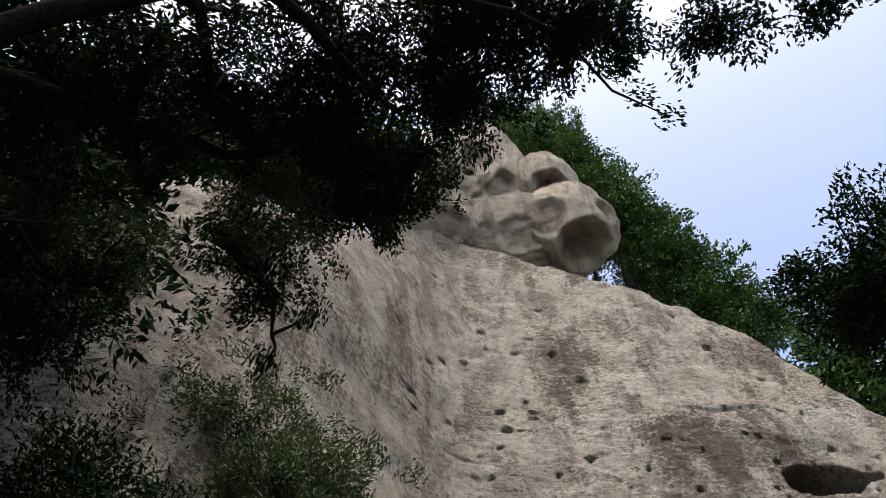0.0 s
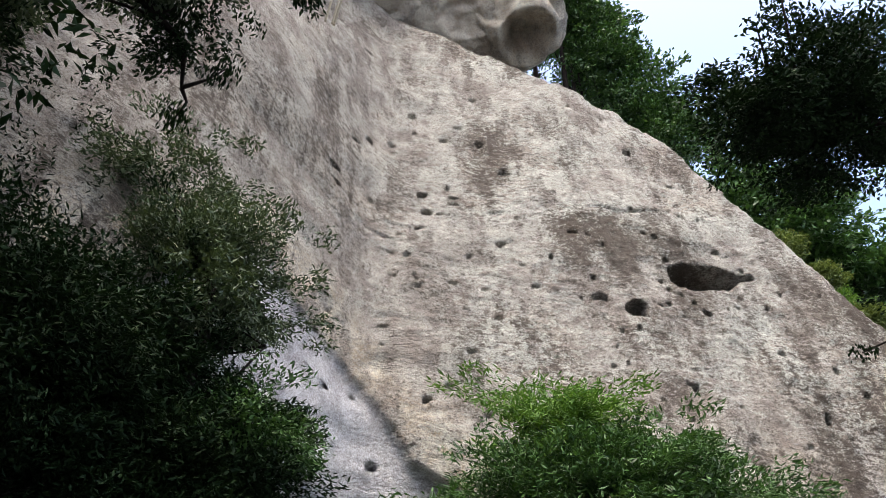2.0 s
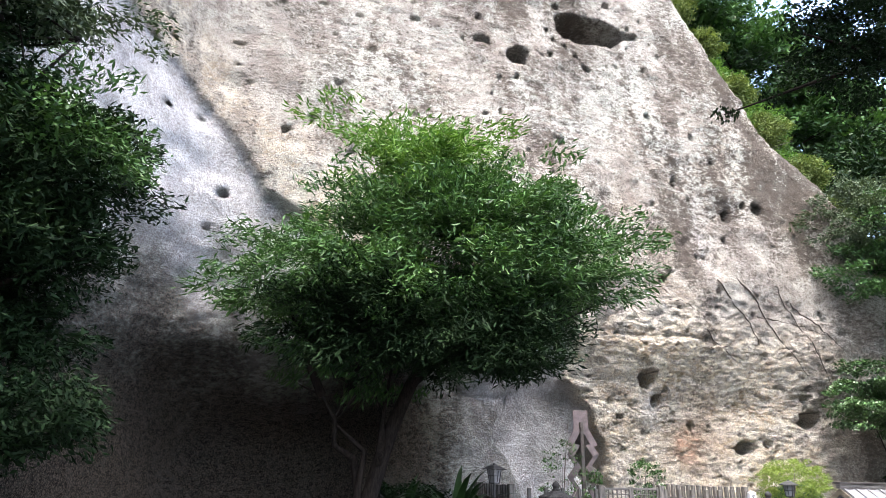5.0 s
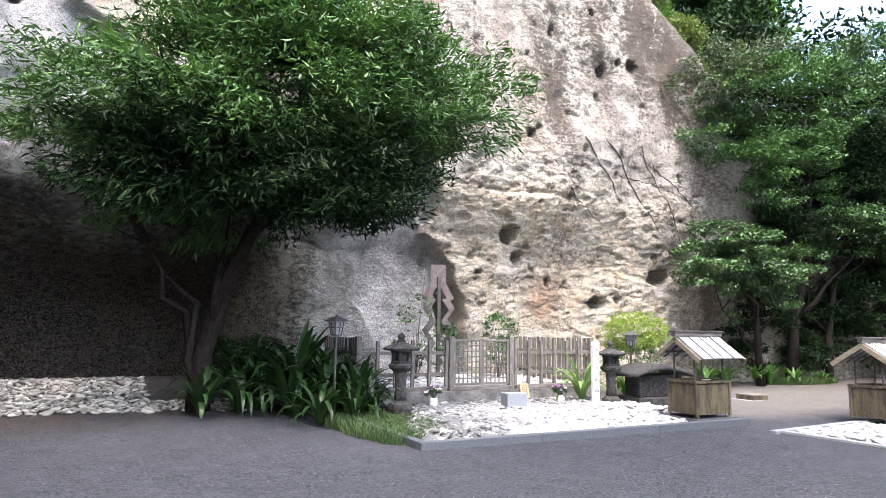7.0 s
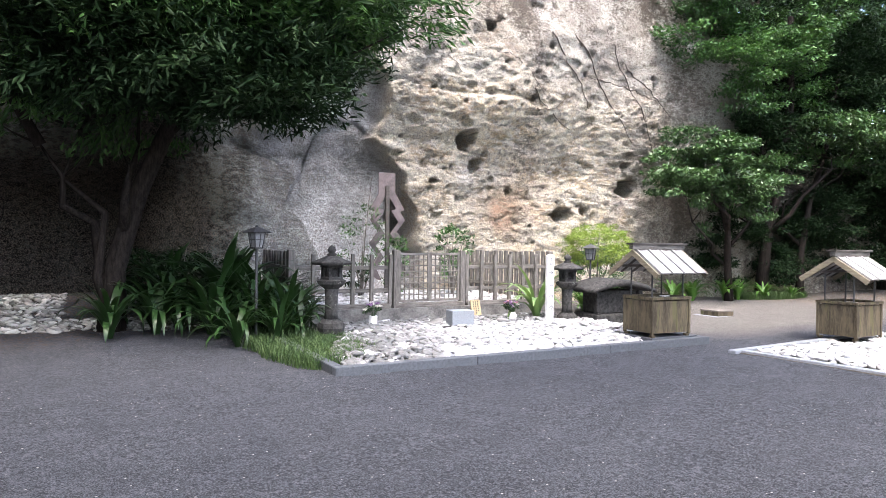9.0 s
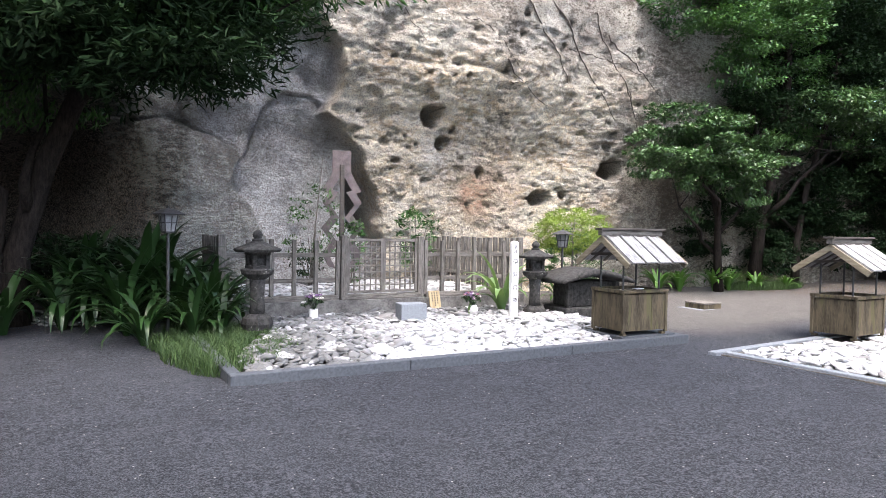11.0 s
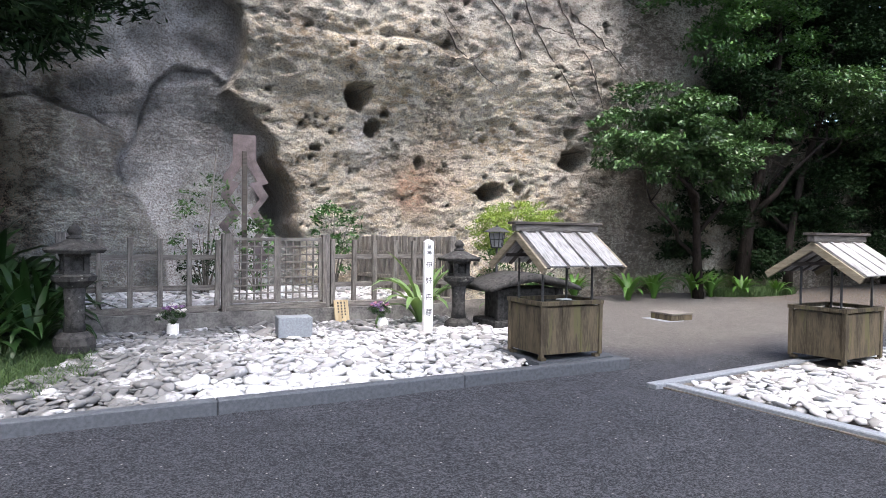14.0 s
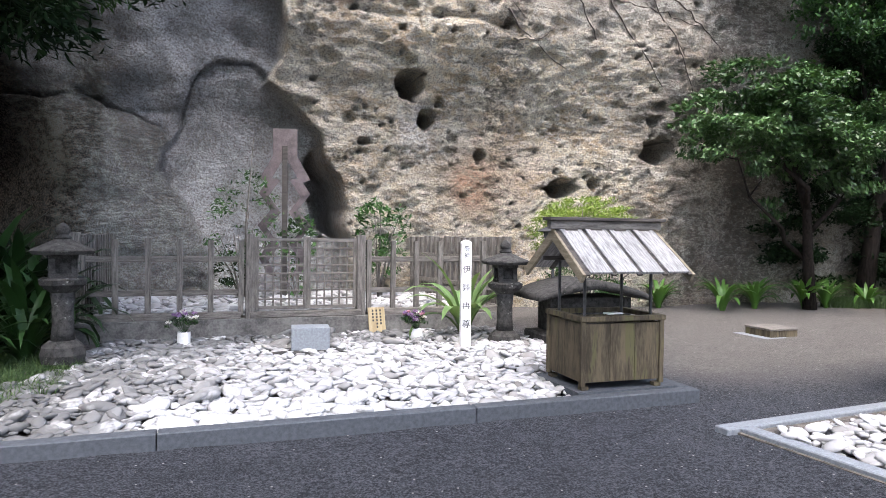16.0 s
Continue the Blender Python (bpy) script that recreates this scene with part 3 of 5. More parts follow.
# ---- trees ----
def tree(name, label, base, trunk_pts, trunk_r, limbs, ellipsoids, seed, leaf_mat=None, bark=None, size=(0.10, 0.035), clump=0.42, per=60, tips=None, group=""):
    """A tree: a bent trunk, limbs and a crown of leaf clumps filling some ellipsoids.
    ellipsoids: (centre, radii, number of clumps, material)."""
    rng = np.random.default_rng(seed)
    o = Vector(base)
    root = thing(name, label, "tree", Matrix.Translation(base), group)
    bm = bmesh.new()
    pts = [Vector(p) - o for p in trunk_pts]
    tube(bm, pts, [trunk_r * (1.25 if i == 0 else 1 - 0.62 * i / len(pts)) for i in range(len(pts))], 10)
    part("trunk", bm, bark or BARK, root)
    ends, low = [], 0.55 * (ellipsoids[0][0][2] - o.z)
    for li, (a, b) in enumerate(limbs):
        a, b = Vector(a) - o, Vector(b) - o
        bm = bmesh.new()
        mids = [a.lerp(b, t) + Vector(rng.normal(size=3)) * 0.07 * (b - a).length * (0 < t < 1) for t in (0, .25, .5, .75, 1)]
        tube(bm, mids, [trunk_r * 0.5 * (1 - 0.8 * t) for t in (0, .25, .5, .75, 1)], 6)
        twigs = []
        for k in range(9):
            s = mids[rng.integers(1, 5)]
            d = Vector(rng.normal(size=3)).normalized()
            d.z = abs(d.z) * 0.6
            e = s + d * (b - a).length * rng.uniform(0.25, 0.6)
            if e.z < low:
                continue
            ends += [e, s.lerp(e, 0.7)]
            m2 = s.lerp(e, 0.5) + Vector(rng.normal(size=3)) * 0.08
            tw = bmesh.new()
            tube(tw, [s, m2, e], [trunk_r * 0.16, trunk_r * 0.1, trunk_r * 0.04], 4)
            twigs.append(tw)
        bough = part("limb", bm, bark or BARK, root)
        for tw in twigs:
            part("twig", tw, bark or BARK, bough)
    for c, r, n, mt in ellipsoids:
        c = Vector(c) - o
        k = max(3, n // 8)
        d = rng.normal(size=(k, 3))
        d /= np.linalg.norm(d, axis=1, keepdims=True)
        rad = rng.uniform(0.15, 1.0, (k, 1)) ** 0.38
        lump = 1 + 0.30 * vnoise(d[:, 0] * 2.2, d[:, 1] * 2.2, d[:, 2] * 2.2, seed)[:, None]
        bough = np.repeat(np.array(c) + d * rad * lump * np.array(r), n // k + 1, axis=0)
        cl = bough + rng.normal(size=bough.shape) * np.array((1, 1, 0.32)) * min(clump * 1.15, min(r) * 0.8)
        if ends:
            cl = np.concatenate([cl, np.array(ends)])
            ends = []
        p = crown_points(rng, cl, per, clump)
        outward = (p - np.array(c)) / np.array(r)
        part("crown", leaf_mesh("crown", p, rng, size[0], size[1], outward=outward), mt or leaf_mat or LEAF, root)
    return root



# broad evergreen before the cliff
# lower clumps use the near-black leaf to paint the crown's shaded underside
tree("broadleaf_tree", "broad evergreen tree with a leaning dark trunk before the cliff", (-8.5, 5.2, 0.15),
     [(-8.55, 5.2, -0.1), (-8.5, 5.2, 1.1), (-8.15, 5.1, 2.4), (-7.75, 5.0, 3.4), (-7.2, 4.2, 4.6), (-6.8, 3.4, 5.7)], 0.20,
     [((-8.55, 5.2, 0.3), (-9.0, 5.2, 3.4)), ((-9.0, 5.2, 3.3), (-9.5, 4.6, 6.2)), ((-8.7, 5.2, 1.0), (-9.6, 5.2, 3.1)), ((-9.6, 5.2, 3.1), (-10.5, 4.6, 5.0)), ((-8.35, 5.15, 1.6), (-8.15, 5.0, 4.0)), ((-8.15, 5.0, 3.9), (-8.4, 4.2, 7.0)), ((-7.75, 5.0, 3.4), (-5.2, 3.2, 4.6)), ((-7.2, 4.2, 4.6), (-5.5, 3.2, 6.6))],
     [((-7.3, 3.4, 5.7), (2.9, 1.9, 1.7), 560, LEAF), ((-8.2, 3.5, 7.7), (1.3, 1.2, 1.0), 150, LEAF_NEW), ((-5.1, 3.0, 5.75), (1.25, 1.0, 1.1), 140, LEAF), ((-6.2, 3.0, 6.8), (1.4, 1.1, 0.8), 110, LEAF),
      ((-9.9, 4.2, 5.6), (1.3, 1.3, 1.5), 110, LEAF), ((-7.5, 3.4, 4.3), (2.0, 1.4, 0.8), 170, LEAF_SHADE), ((-6.3, 3.0, 3.8), (0.9, 0.8, 0.6), 80, LEAF_SHADE), ((-9.3, 4.6, 4.6), (1.6, 1.3, 0.8), 120, LEAF_SHADE)], 11, per=56, size=(0.19, 0.044), clump=0.46)

# tall dark trees beside the path
# near-black leaves here and on the overhanging trees below paint canopy shade
tree("shade_tree", "tall dense dark evergreen tree beside the court", (-15.4, 0.4, 0),
     [(-15.4, 0.4, -0.2), (-15.3, 0.4, 3), (-15.2, 0.3, 5), (-15.0, 0, 7.5), (-15.1, -0.2, 9)], 0.16,
     [((-15.3, 0.4, 2.5), (-13.8, 0.6, 4.6)), ((-15.2, 0.3, 4), (-16.6, 0, 6.5)), ((-15.2, 0.3, 5), (-14.0, 0.2, 7.4)), ((-15.0, 0, 7.3), (-15.9, -0.4, 9.3))],
     [((-15.4, 0.4, 3.4), (2.0, 1.7, 4.0), 950, LEAF_SHADE), ((-14.3, 0.3, 5.4), (1.2, 1.2, 1.5), 230, LEAF_SHADE), ((-14.0, 0.1, 5.9), (0.8, 0.8, 0.9), 60, LEAF), ((-13.9, 0.6, 3.6), (0.7, 0.8, 1.8), 130, LEAF_SHADE), ((-15.2, -0.1, 8.0), (1.5, 1.3, 1.5), 250, LEAF_GREY), ((-16.3, -0.6, 6.6), (1.4, 1.2, 1.6), 240, LEAF_SHADE), ((-16.7, 0.1, 10.6), (1.4, 1.1, 1.7), 150, LEAF_GREY)], 12, per=64, size=(0.13, 0.042), clump=0.36)
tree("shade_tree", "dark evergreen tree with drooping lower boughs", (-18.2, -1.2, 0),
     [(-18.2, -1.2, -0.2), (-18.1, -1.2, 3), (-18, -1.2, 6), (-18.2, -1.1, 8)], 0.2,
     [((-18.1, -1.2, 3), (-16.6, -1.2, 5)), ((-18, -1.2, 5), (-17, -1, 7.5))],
     [((-18.0, -1.0, 3.6), (2.6, 2.4, 3.6), 700, LEAF_SHADE), ((-17.2, -2.0, 6.3), (1.9, 1.5, 1.7), 330, LEAF_SHADE), ((-18.9, -0.6, 9.6), (1.5, 1.4, 2.6), 220, LEAF_SHADE)], 13, per=60, size=(0.13, 0.04))

# overhanging old tree above the start of the path
tree("old_oak", "gnarled dark oak arching over the path", (-19.5, -8.5, 0),
     [(-19.5, -8.5, -0.2), (-19.2, -8.5, 3), (-18.3, -8.4, 5.5), (-17.2, -8.3, 7.2), (-16.2, -8.5, 8.2), (-15.2, -8.6, 8.8), (-14.4, -8.6, 9.2)], 0.19,
     [((-17.2, -8.3, 7.2), (-15.9, -7.6, 9.0)), ((-15.9, -7.6, 9.0), (-15.9, -6.4, 8.5)), ((-15.2, -8.6, 8.8), (-14.9, -7.0, 9.3)), ((-14.9, -7.0, 9.3), (-14.8, -5.9, 8.9)), ((-17.2, -8.3, 7.6), (-15.5, -6.9, 8.95)), ((-15.5, -6.9, 8.95), (-13.7, -6.0, 9.2)), ((-14.4, -8.6, 9.2), (-13.1, -6.9, 9.7)), ((-14.4, -8.6, 9.2), (-11.0, -7.7, 9.9)), ((-15.2, -5.9, 8.6), (-14.6, -4.7, 8.0)), ((-17.2, -8.3, 7.2), (-16.7, -5.9, 7.5))],
     [((-12.2, -7.2, 9.9), (0.8, 0.6, 0.5), 120, LEAF_SHADE), ((-11.0, -7.75, 9.95), (0.85, 0.4, 0.35), 100, LEAF_SHADE), ((-11.8, -8.0, 10.1), (1.1, 0.35, 0.4), 90, LEAF_SHADE), ((-13.5, -6.2, 9.25), (0.6, 0.6, 0.5), 130, LEAF_SHADE), ((-14.0, -7.1, 9.6), (1.0, 0.7, 0.5), 150, LEAF_SHADE),
      ((-15.4, -7.75, 9.3), (1.0, 0.6, 0.4), 70, LEAF_SHADE), ((-16.5, -7.9, 8.8), (0.9, 0.6, 0.4), 50, LEAF_SHADE), ((-14.9, -5.9, 8.7), (1.0, 0.4, 0.3), 60, LEAF_GREY), ((-16.9, -5.6, 7.3), (0.8, 0.7, 0.6), 110, LEAF_SHADE), ((-14.5, -5.1, 8.35), (0.4, 0.4, 0.35), 22, LEAF_SHADE),
      ((-16.5, -6.1, 8.0), (0.8, 0.4, 0.4), 50, LEAF_GREY), ((-16.8, -7.2, 8.3), (0.7, 0.6, 0.5), 70, LEAF_SHADE), ((-9.24, -7.9, 9.6), (0.45, 0.3, 0.2), 26, LEAF_SHADE), ((-8.3, -8.1, 9.25), (0.5, 0.25, 0.12), 16, LEAF_SHADE), ((-12.9, -8.3, 9.9), (1.3, 0.5, 0.4), 80, LEAF_SHADE)],
     14, per=64, size=(0.085, 0.032), clump=0.24)
# dark tree whose boughs reach in from beside the court
tree("camphor_tree", "dark leafy tree reaching over the court", (1.5, -9.0, 0),
     [(1.5, -9, -0.2), (1.2, -8.6, 3), (0.2, -7.8, 6), (-1.4, -6.5, 9), (-3.4, -5.2, 11)], 0.3,
     [((0.2, -7.8, 6), (-2.4, -3.2, 7.6)), ((-1.4, -6.5, 9), (-6.0, -4.2, 9.7)), ((-0.6, -7, 7.5), (-3.0, -3.4, 9.0)), ((-2, -6, 9.5), (-4.6, -3.4, 10))],
     [((-5.9, -4.1, 10.0), (1.1, 1.2, 0.9), 190, LEAF_SHADE), ((-4.9, -3.6, 9.6), (1.3, 1.1, 0.9), 210, LEAF_SHADE), ((-2.6, -2.8, 7.9), (1.3, 1.0, 0.9), 180, LEAF_SHADE), ((-3.4, -4.0, 10.5), (1.6, 1.2, 1.6), 220, LEAF_SHADE), ((-7.0, -4.0, 9.6), (0.6, 0.6, 0.8), 50, LEAF_SHADE)],
     15, per=60, size=(0.10, 0.042), clump=0.30)

# evergreens at the foot of the cliff on the far side
# near-black clumps behind and below paint the shade between the boughs
tree("evergreen_shrub_tree", "glossy evergreen small tree against the cliff foot", (7.4, 5.4, 0),
     [(7.4, 5.4, -0.2), (7.2, 5.3, 1.0), (6.8, 5.0, 2.0), (6.3, 4.9, 3.0)], 0.12,
     [((7.2, 5.3, 1), (5.0, 4.9, 2.9)), ((7.0, 5.2, 1.5), (7.6, 4.8, 3.6)), ((6.8, 5.0, 2), (5.8, 4.8, 3.6))],
     [((5.3, 4.9, 3.7), (1.2, 0.9, 0.6), 90, LEAF_GLOSSY), ((6.9, 4.8, 3.3), (1.4, 1.0, 0.55), 90, LEAF_GLOSSY), ((5.9, 4.9, 4.5), (1.2, 0.9, 0.5), 60, LEAF_GLOSSY), ((8.2, 4.9, 3.9), (1.0, 0.8, 0.5), 50, LEAF_GLOSSY), ((8.4, 6.4, 1.7), (1.3, 0.6, 1.3), 90, LEAF_SHADE)], 16, per=64, size=(0.12, 0.055), clump=0.26)
tree("evergreen_tree", "tall evergreen with layered glossy boughs", (9.6, 6.0, 0),
     [(9.6, 6.0, -0.2), (9.8, 5.9, 2), (10.1, 5.6, 4), (9.8, 5.2, 6), (9.6, 5.1, 8.5)], 0.17,
     [((9.8, 5.9, 2), (11.6, 5.0, 4.4)), ((10, 5.7, 3.5), (7.6, 5.0, 5.6)), ((10.1, 5.6, 4), (11.6, 4.8, 6.4)), ((9.8, 5.2, 6), (7.6, 5, 7.6))],
     [((7.2, 5.0, 6.9), (2.2, 1.3, 1.5), 190, LEAF), ((8.6, 4.9, 8.6), (2.8, 1.6, 1.5), 190, LEAF), ((11.4, 4.6, 5.4), (1.7, 1.2, 0.9), 110, LEAF_GLOSSY), ((6.6, 5.2, 9.2), (1.8, 1.2, 1.3), 120, LEAF_GREY), ((9.0, 5.3, 5.0), (1.4, 1.0, 0.7), 70, LEAF_SHADE), ((10.4, 6.3, 2.0), (1.6, 0.6, 1.6), 150, LEAF_SHADE), ((12.6, 5.8, 2.6), (1.6, 0.8, 1.6), 130, LEAF_SHADE)], 17, per=64, size=(0.13, 0.055), clump=0.34)
tree("evergreen_tree", "slender evergreen with bare lower trunk", (11.0, 5.6, 0),
     [(11.0, 5.6, -0.2), (11.05, 5.6, 1.4), (11.3, 5.5, 3.0), (12.2, 5.5, 5.0), (12.8, 5.4, 8)], 0.11,
     [((11.1, 5.6, 1.6), (9.4, 5.4, 3.6)), ((11.3, 5.5, 3.0), (13.4, 5.2, 5.0)), ((12.2, 5.5, 5), (11.0, 5.0, 7.6))],
     [((13.0, 5.4, 7.4), (2.8, 1.8, 2.0), 230, LEAF_SHADE), ((14.4, 4.8, 4.6), (2.0, 1.3, 0.9), 110, LEAF_GLOSSY), ((12.2, 4.4, 9.8), (3.2, 2.2, 1.8), 220, LEAF_GLOSSY)], 18, per=60, size=(0.14, 0.06), clump=0.38)
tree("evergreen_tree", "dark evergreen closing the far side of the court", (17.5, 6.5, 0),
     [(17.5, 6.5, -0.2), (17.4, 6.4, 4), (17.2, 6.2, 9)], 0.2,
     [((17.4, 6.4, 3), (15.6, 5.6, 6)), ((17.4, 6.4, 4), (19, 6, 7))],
     [((17.4, 6.0, 6.0), (3.4, 2.6, 4.2), 420, LEAF_SHADE), ((16.8, 3.6, 8.5), (3.5, 2.5, 2.6), 300, LEAF_SHADE), ((15.5, 6.6, 2.2), (2.4, 0.8, 2.2), 220, LEAF_SHADE), ((19.5, 5.0, 2.4), (2.0, 2.0, 2.6), 200, LEAF_SHADE)], 19, per=56, size=(0.14, 0.055), clump=0.5)


# forest that closes the court round and behind the path; unseen trees added to block light
def forest():
    rng = np.random.default_rng(77)
    spots = [(15.5, 9.5), (12.5, 8.6), (19, 3.5), (21, 10), (24, 5), (23, 0), (26, -6), (22, -16), (9, -9), (14.5, -7), (7, -16), (14, -14), (19, -9), (-26, -18), (-26, -10), (-25, -4), (-20.5, -12.5), (-17, -17), (-21.5, -6), (30, 12), (28, 3), (31, -2), (18, 13)]
    master = None
    for k, (x, y) in enumerate(spots):
        if master is None:
            master = tree("forest_tree", "tall dark evergreen tree of the wood, unseen copies added to cast shade", (x, y, 0),
                          [(x, y, -0.2), (x + .1, y, 4), (x - .1, y + .1, 8), (x, y, 12)], 0.24,
                          [((x, y, 5), (x + 2, y, 8)), ((x, y, 6), (x - 2, y + 1, 9)), ((x, y, 8), (x, y - 2, 11))],
                          [((x, y, 8.5), (3.4, 3.4, 5.0), 420, LEAF_SHADE), ((x, y, 3.2), (3.0, 3.0, 2.4), 150, LEAF_SHADE)], 20, per=26, size=(0.26, 0.10), clump=0.6, group="surrounding wood")
            continue
        s = rng.uniform(0.85, 1.25)
        copy_thing(master, pose(x, y, 0, 0, 0, rng.uniform(0, 360)) @ Matrix.Diagonal((s, s, s * rng.uniform(0.9, 1.2), 1)))


forest()


# ---- top of the cliff ----
def boulder(label, centre, radii, dents, seed, warm=0.5):
    """A rounded crag with wind-worn caves; dents: (x, z, radius, depth), seen from the front."""
    n, k = 140, 90
    th = np.linspace(0, 2 * math.pi, n)
    ph = np.linspace(-math.pi / 2, math.pi / 2, k)
    T, P = np.meshgrid(th, ph)
    d = np.stack([np.cos(P) * np.cos(T), np.cos(P) * np.sin(T), np.sin(P)], -1)
    r = 1 + 0.09 * fbm(d[..., 0] * 1.6, d[..., 1] * 1.6, d[..., 2] * 1.6, 4, seed) + 0.02 * fbm(d[..., 0] * 9, d[..., 1] * 9, d[..., 2] * 9, 2, seed)
    ahead, up = Vector((0, 0.55, 0.835)), Vector((0, -0.835, 0.55))
    hollow = np.zeros_like(r)
    for dx, dz, rr, depth in dents:
        c = (Vector((1, 0, 0)) * dx + up * dz - ahead * math.sqrt(max(0.05, 1 - dx * dx - dz * dz))).normalized()
        q = np.arccos(np.clip(d[..., 0] * c.x + d[..., 1] * c.y + d[..., 2] * c.z, -1, 1)) / rr
        f = smooth(1.02, 0.72, q + 0.12 * vnoise(d[..., 0] * 4, d[..., 1] * 4, d[..., 2] * 4, seed))
        r = r - depth * f
        hollow = np.maximum(hollow, f)
    X, Y, Z = [radii[i] * d[..., i] * r for i in range(3)]
    me = grid_mesh("crag", X, Y, Z)
    attribute(me, "warm", np.full(X.shape, warm))
    attribute(me, "crust", 0.35 * (1 - hollow))
    attribute(me, "dark", 0.75 * smooth(0.0, 0.7, d[..., 2]) * (1 - hollow))
    attribute(me, "sheltered", 0.0 * X)
    attribute(me, "damp_and_shade", 0.0 * X)
    attribute(me, "recess_shade", 0.0 * X)
    attribute(me, "specked", 0.7 + 0.0 * X)
    attribute(me, "stain", 1 - 0.8 * hollow)
    attribute(me, "rust", 0.8 * np.exp(-(((X + 0.2 * radii[0]) / 0.5) ** 2 + ((Z - 0.5 * radii[2]) / 0.8) ** 2)) * (warm > 0.6))
    ob = part("crag", me, ROCK)
    ob.location = centre
    return tagged(ob, label, "rock")


boulder("hollowed grey crag on top of the cliff", (-13.0, 13.2, 48.0), (4.6, 3.4, 8.6), [(-0.55, -0.35, 0.5, 0.45), (0.0, 0.15, 0.42, 0.3), (0.15, 0.6, 0.3, 0.3), (0.6, 0.1, 0.3, 0.2)], 61, 0.25)
boulder("domed crag with a wind-worn cave", (-7.2, 12.8, 46.2), (2.5, 2.2, 3.4), [(0.15, 0.0, 0.6, 0.6)], 62, 0.35)
boulder("orange-stained crag with a deep round cave", (-6.0, 13.8, 41.2), (3.5, 3.0, 3.9), [(0.25, -0.25, 0.6, 0.65), (0.75, 0.45, 0.3, 0.3), (-0.5, 0.35, 0.45, 0.22)], 63, 0.62)
boulder("low grey crag at the cliff rim", (-10.2, 14.4, 41.4), (4.6, 3.0, 4.4), [(0.2, 0.2, 0.4, 0.12)], 64, 0.4)
boulder("low grey crag at the cliff rim", (-15.5, 13.4, 40.5), (4.0, 3.0, 3.6), [(0.4, 0.2, 0.4, 0.12)], 65, 0.3)

# left-rim trees get the near-black leaf colour to look backlit
for k, (x, y, z, s) in enumerate([(-9.0, 17.0, 53, 1.2), (-5.6, 17.0, 51, 1.2), (-7.0, 17.5, 44, 1.3), (-1.5, 18, 44, 1.0), (-3.6, 18, 42.5, 1.2), (-0.6, 19, 39.5, 1.1), (2.4, 20, 35.5, 1.0), (5.0, 20.5, 32.0, 0.9), (-24.5, 4.5, 23, 1.1), (-28.5, 3, 20, 1.1), (-21, 8, 28, 1.2), (-32, 3, 18, 1.2), (-27, 7, 27, 1.3), (-35, 5, 20, 1.3), (-18, 12, 36, 1.2), (8.5, 15, 17, .8), (6.0, 14.5, 19, .8), (11.5, 14, 13, .8), (14, 13, 9, .9)]):
    tree("cliff_top_tree", "dense green tree growing on the cliff top", (x, y, z - 6),
         [(x, y, z - 8), (x, y - .2, z), (x, y - .4, z + 7 * s)], 0.2,
         [((x, y, z), (x + 2, y - 1, z + 6)), ((x, y, z + 1), (x - 2, y - 1, z + 7))],
         [((x, y - 1, z + 8.5 * s), (3.0 * s, 2.4, 4.0 * s), 210, LEAF if x > -16 else LEAF_SHADE), ((x + 1.2, y - 1.6, z + 5), (2.6, 2.0, 3.0), 130, LEAF if x > -16 else LEAF_SHADE)], 30 + k, per=32, size=(0.36, 0.15), clump=0.7, group="trees on the cliff top")


# ---- pebble beds ----
def pebble_base():
    """A low round stone of 48 triangles, as arrays."""
    rows = [(-0.55, 0.72), (0.0, 1.0), (0.55, 0.72)]
    co = [(0, 0, -0.9)]
    for h, r in rows:
        for k in range(8):
            a = 2 * math.pi * (k + 0.5 * (h == 0)) / 8
            co.append((r * math.cos(a), r * math.sin(a), h))
    co.append((0, 0, 0.9))
    f = []
    for k in range(8):
        j = (k + 1) % 8
        f += [(0, 1 + j, 1 + k), (25, 17 + k, 17 + j)]
        for b in (1, 9):
            f += [(b + k, b + j, b + 8 + j), (b + k, b + 8 + j, b + 8 + k)]
    return np.array(co), np.array(f)


PEB_CO, PEB_F = pebble_base()


def pebble_mesh(name, places, sizes, rng):
    n = len(places)
    a = rng.uniform(0, 2 * math.pi, n)
    tilt = rng.normal(0, 0.22, (n, 2))
    co = PEB_CO[None] * sizes[:, None, :]
    co = co * (1 + 0.10 * rng.normal(size=(n, len(PEB_CO), 1)))
    c, s = np.cos(a)[:, None], np.sin(a)[:, None]
    x = co[..., 0] * c - co[..., 1] * s
    y = co[..., 0] * s + co[..., 1] * c
    z = co[..., 2] + x * tilt[:, :1] + y * tilt[:, 1:]
    co = np.stack([x, y, z], -1) + places[:, None, :]
    idx = (PEB_F[None] + (np.arange(n) * len(PEB_CO))[:, None, None]).reshape(-1).astype(np.int32)
    me = bpy.data.meshes.new(name)
    quads(me, co.reshape(-1, 3).astype(np.float32), idx, 3)
    soil = np.maximum(smooth(-2.9, -5.4, places[:, 0]), smooth(2.6, 3.8, places[:, 1])) * (places[:, 0] > -7) * (places[:, 1] < 4.5)
    attribute(me, "soiled", np.repeat(soil, len(PEB_CO)))
    me.polygons.foreach_set("use_smooth", np.ones(len(me.polygons), bool))
    return me


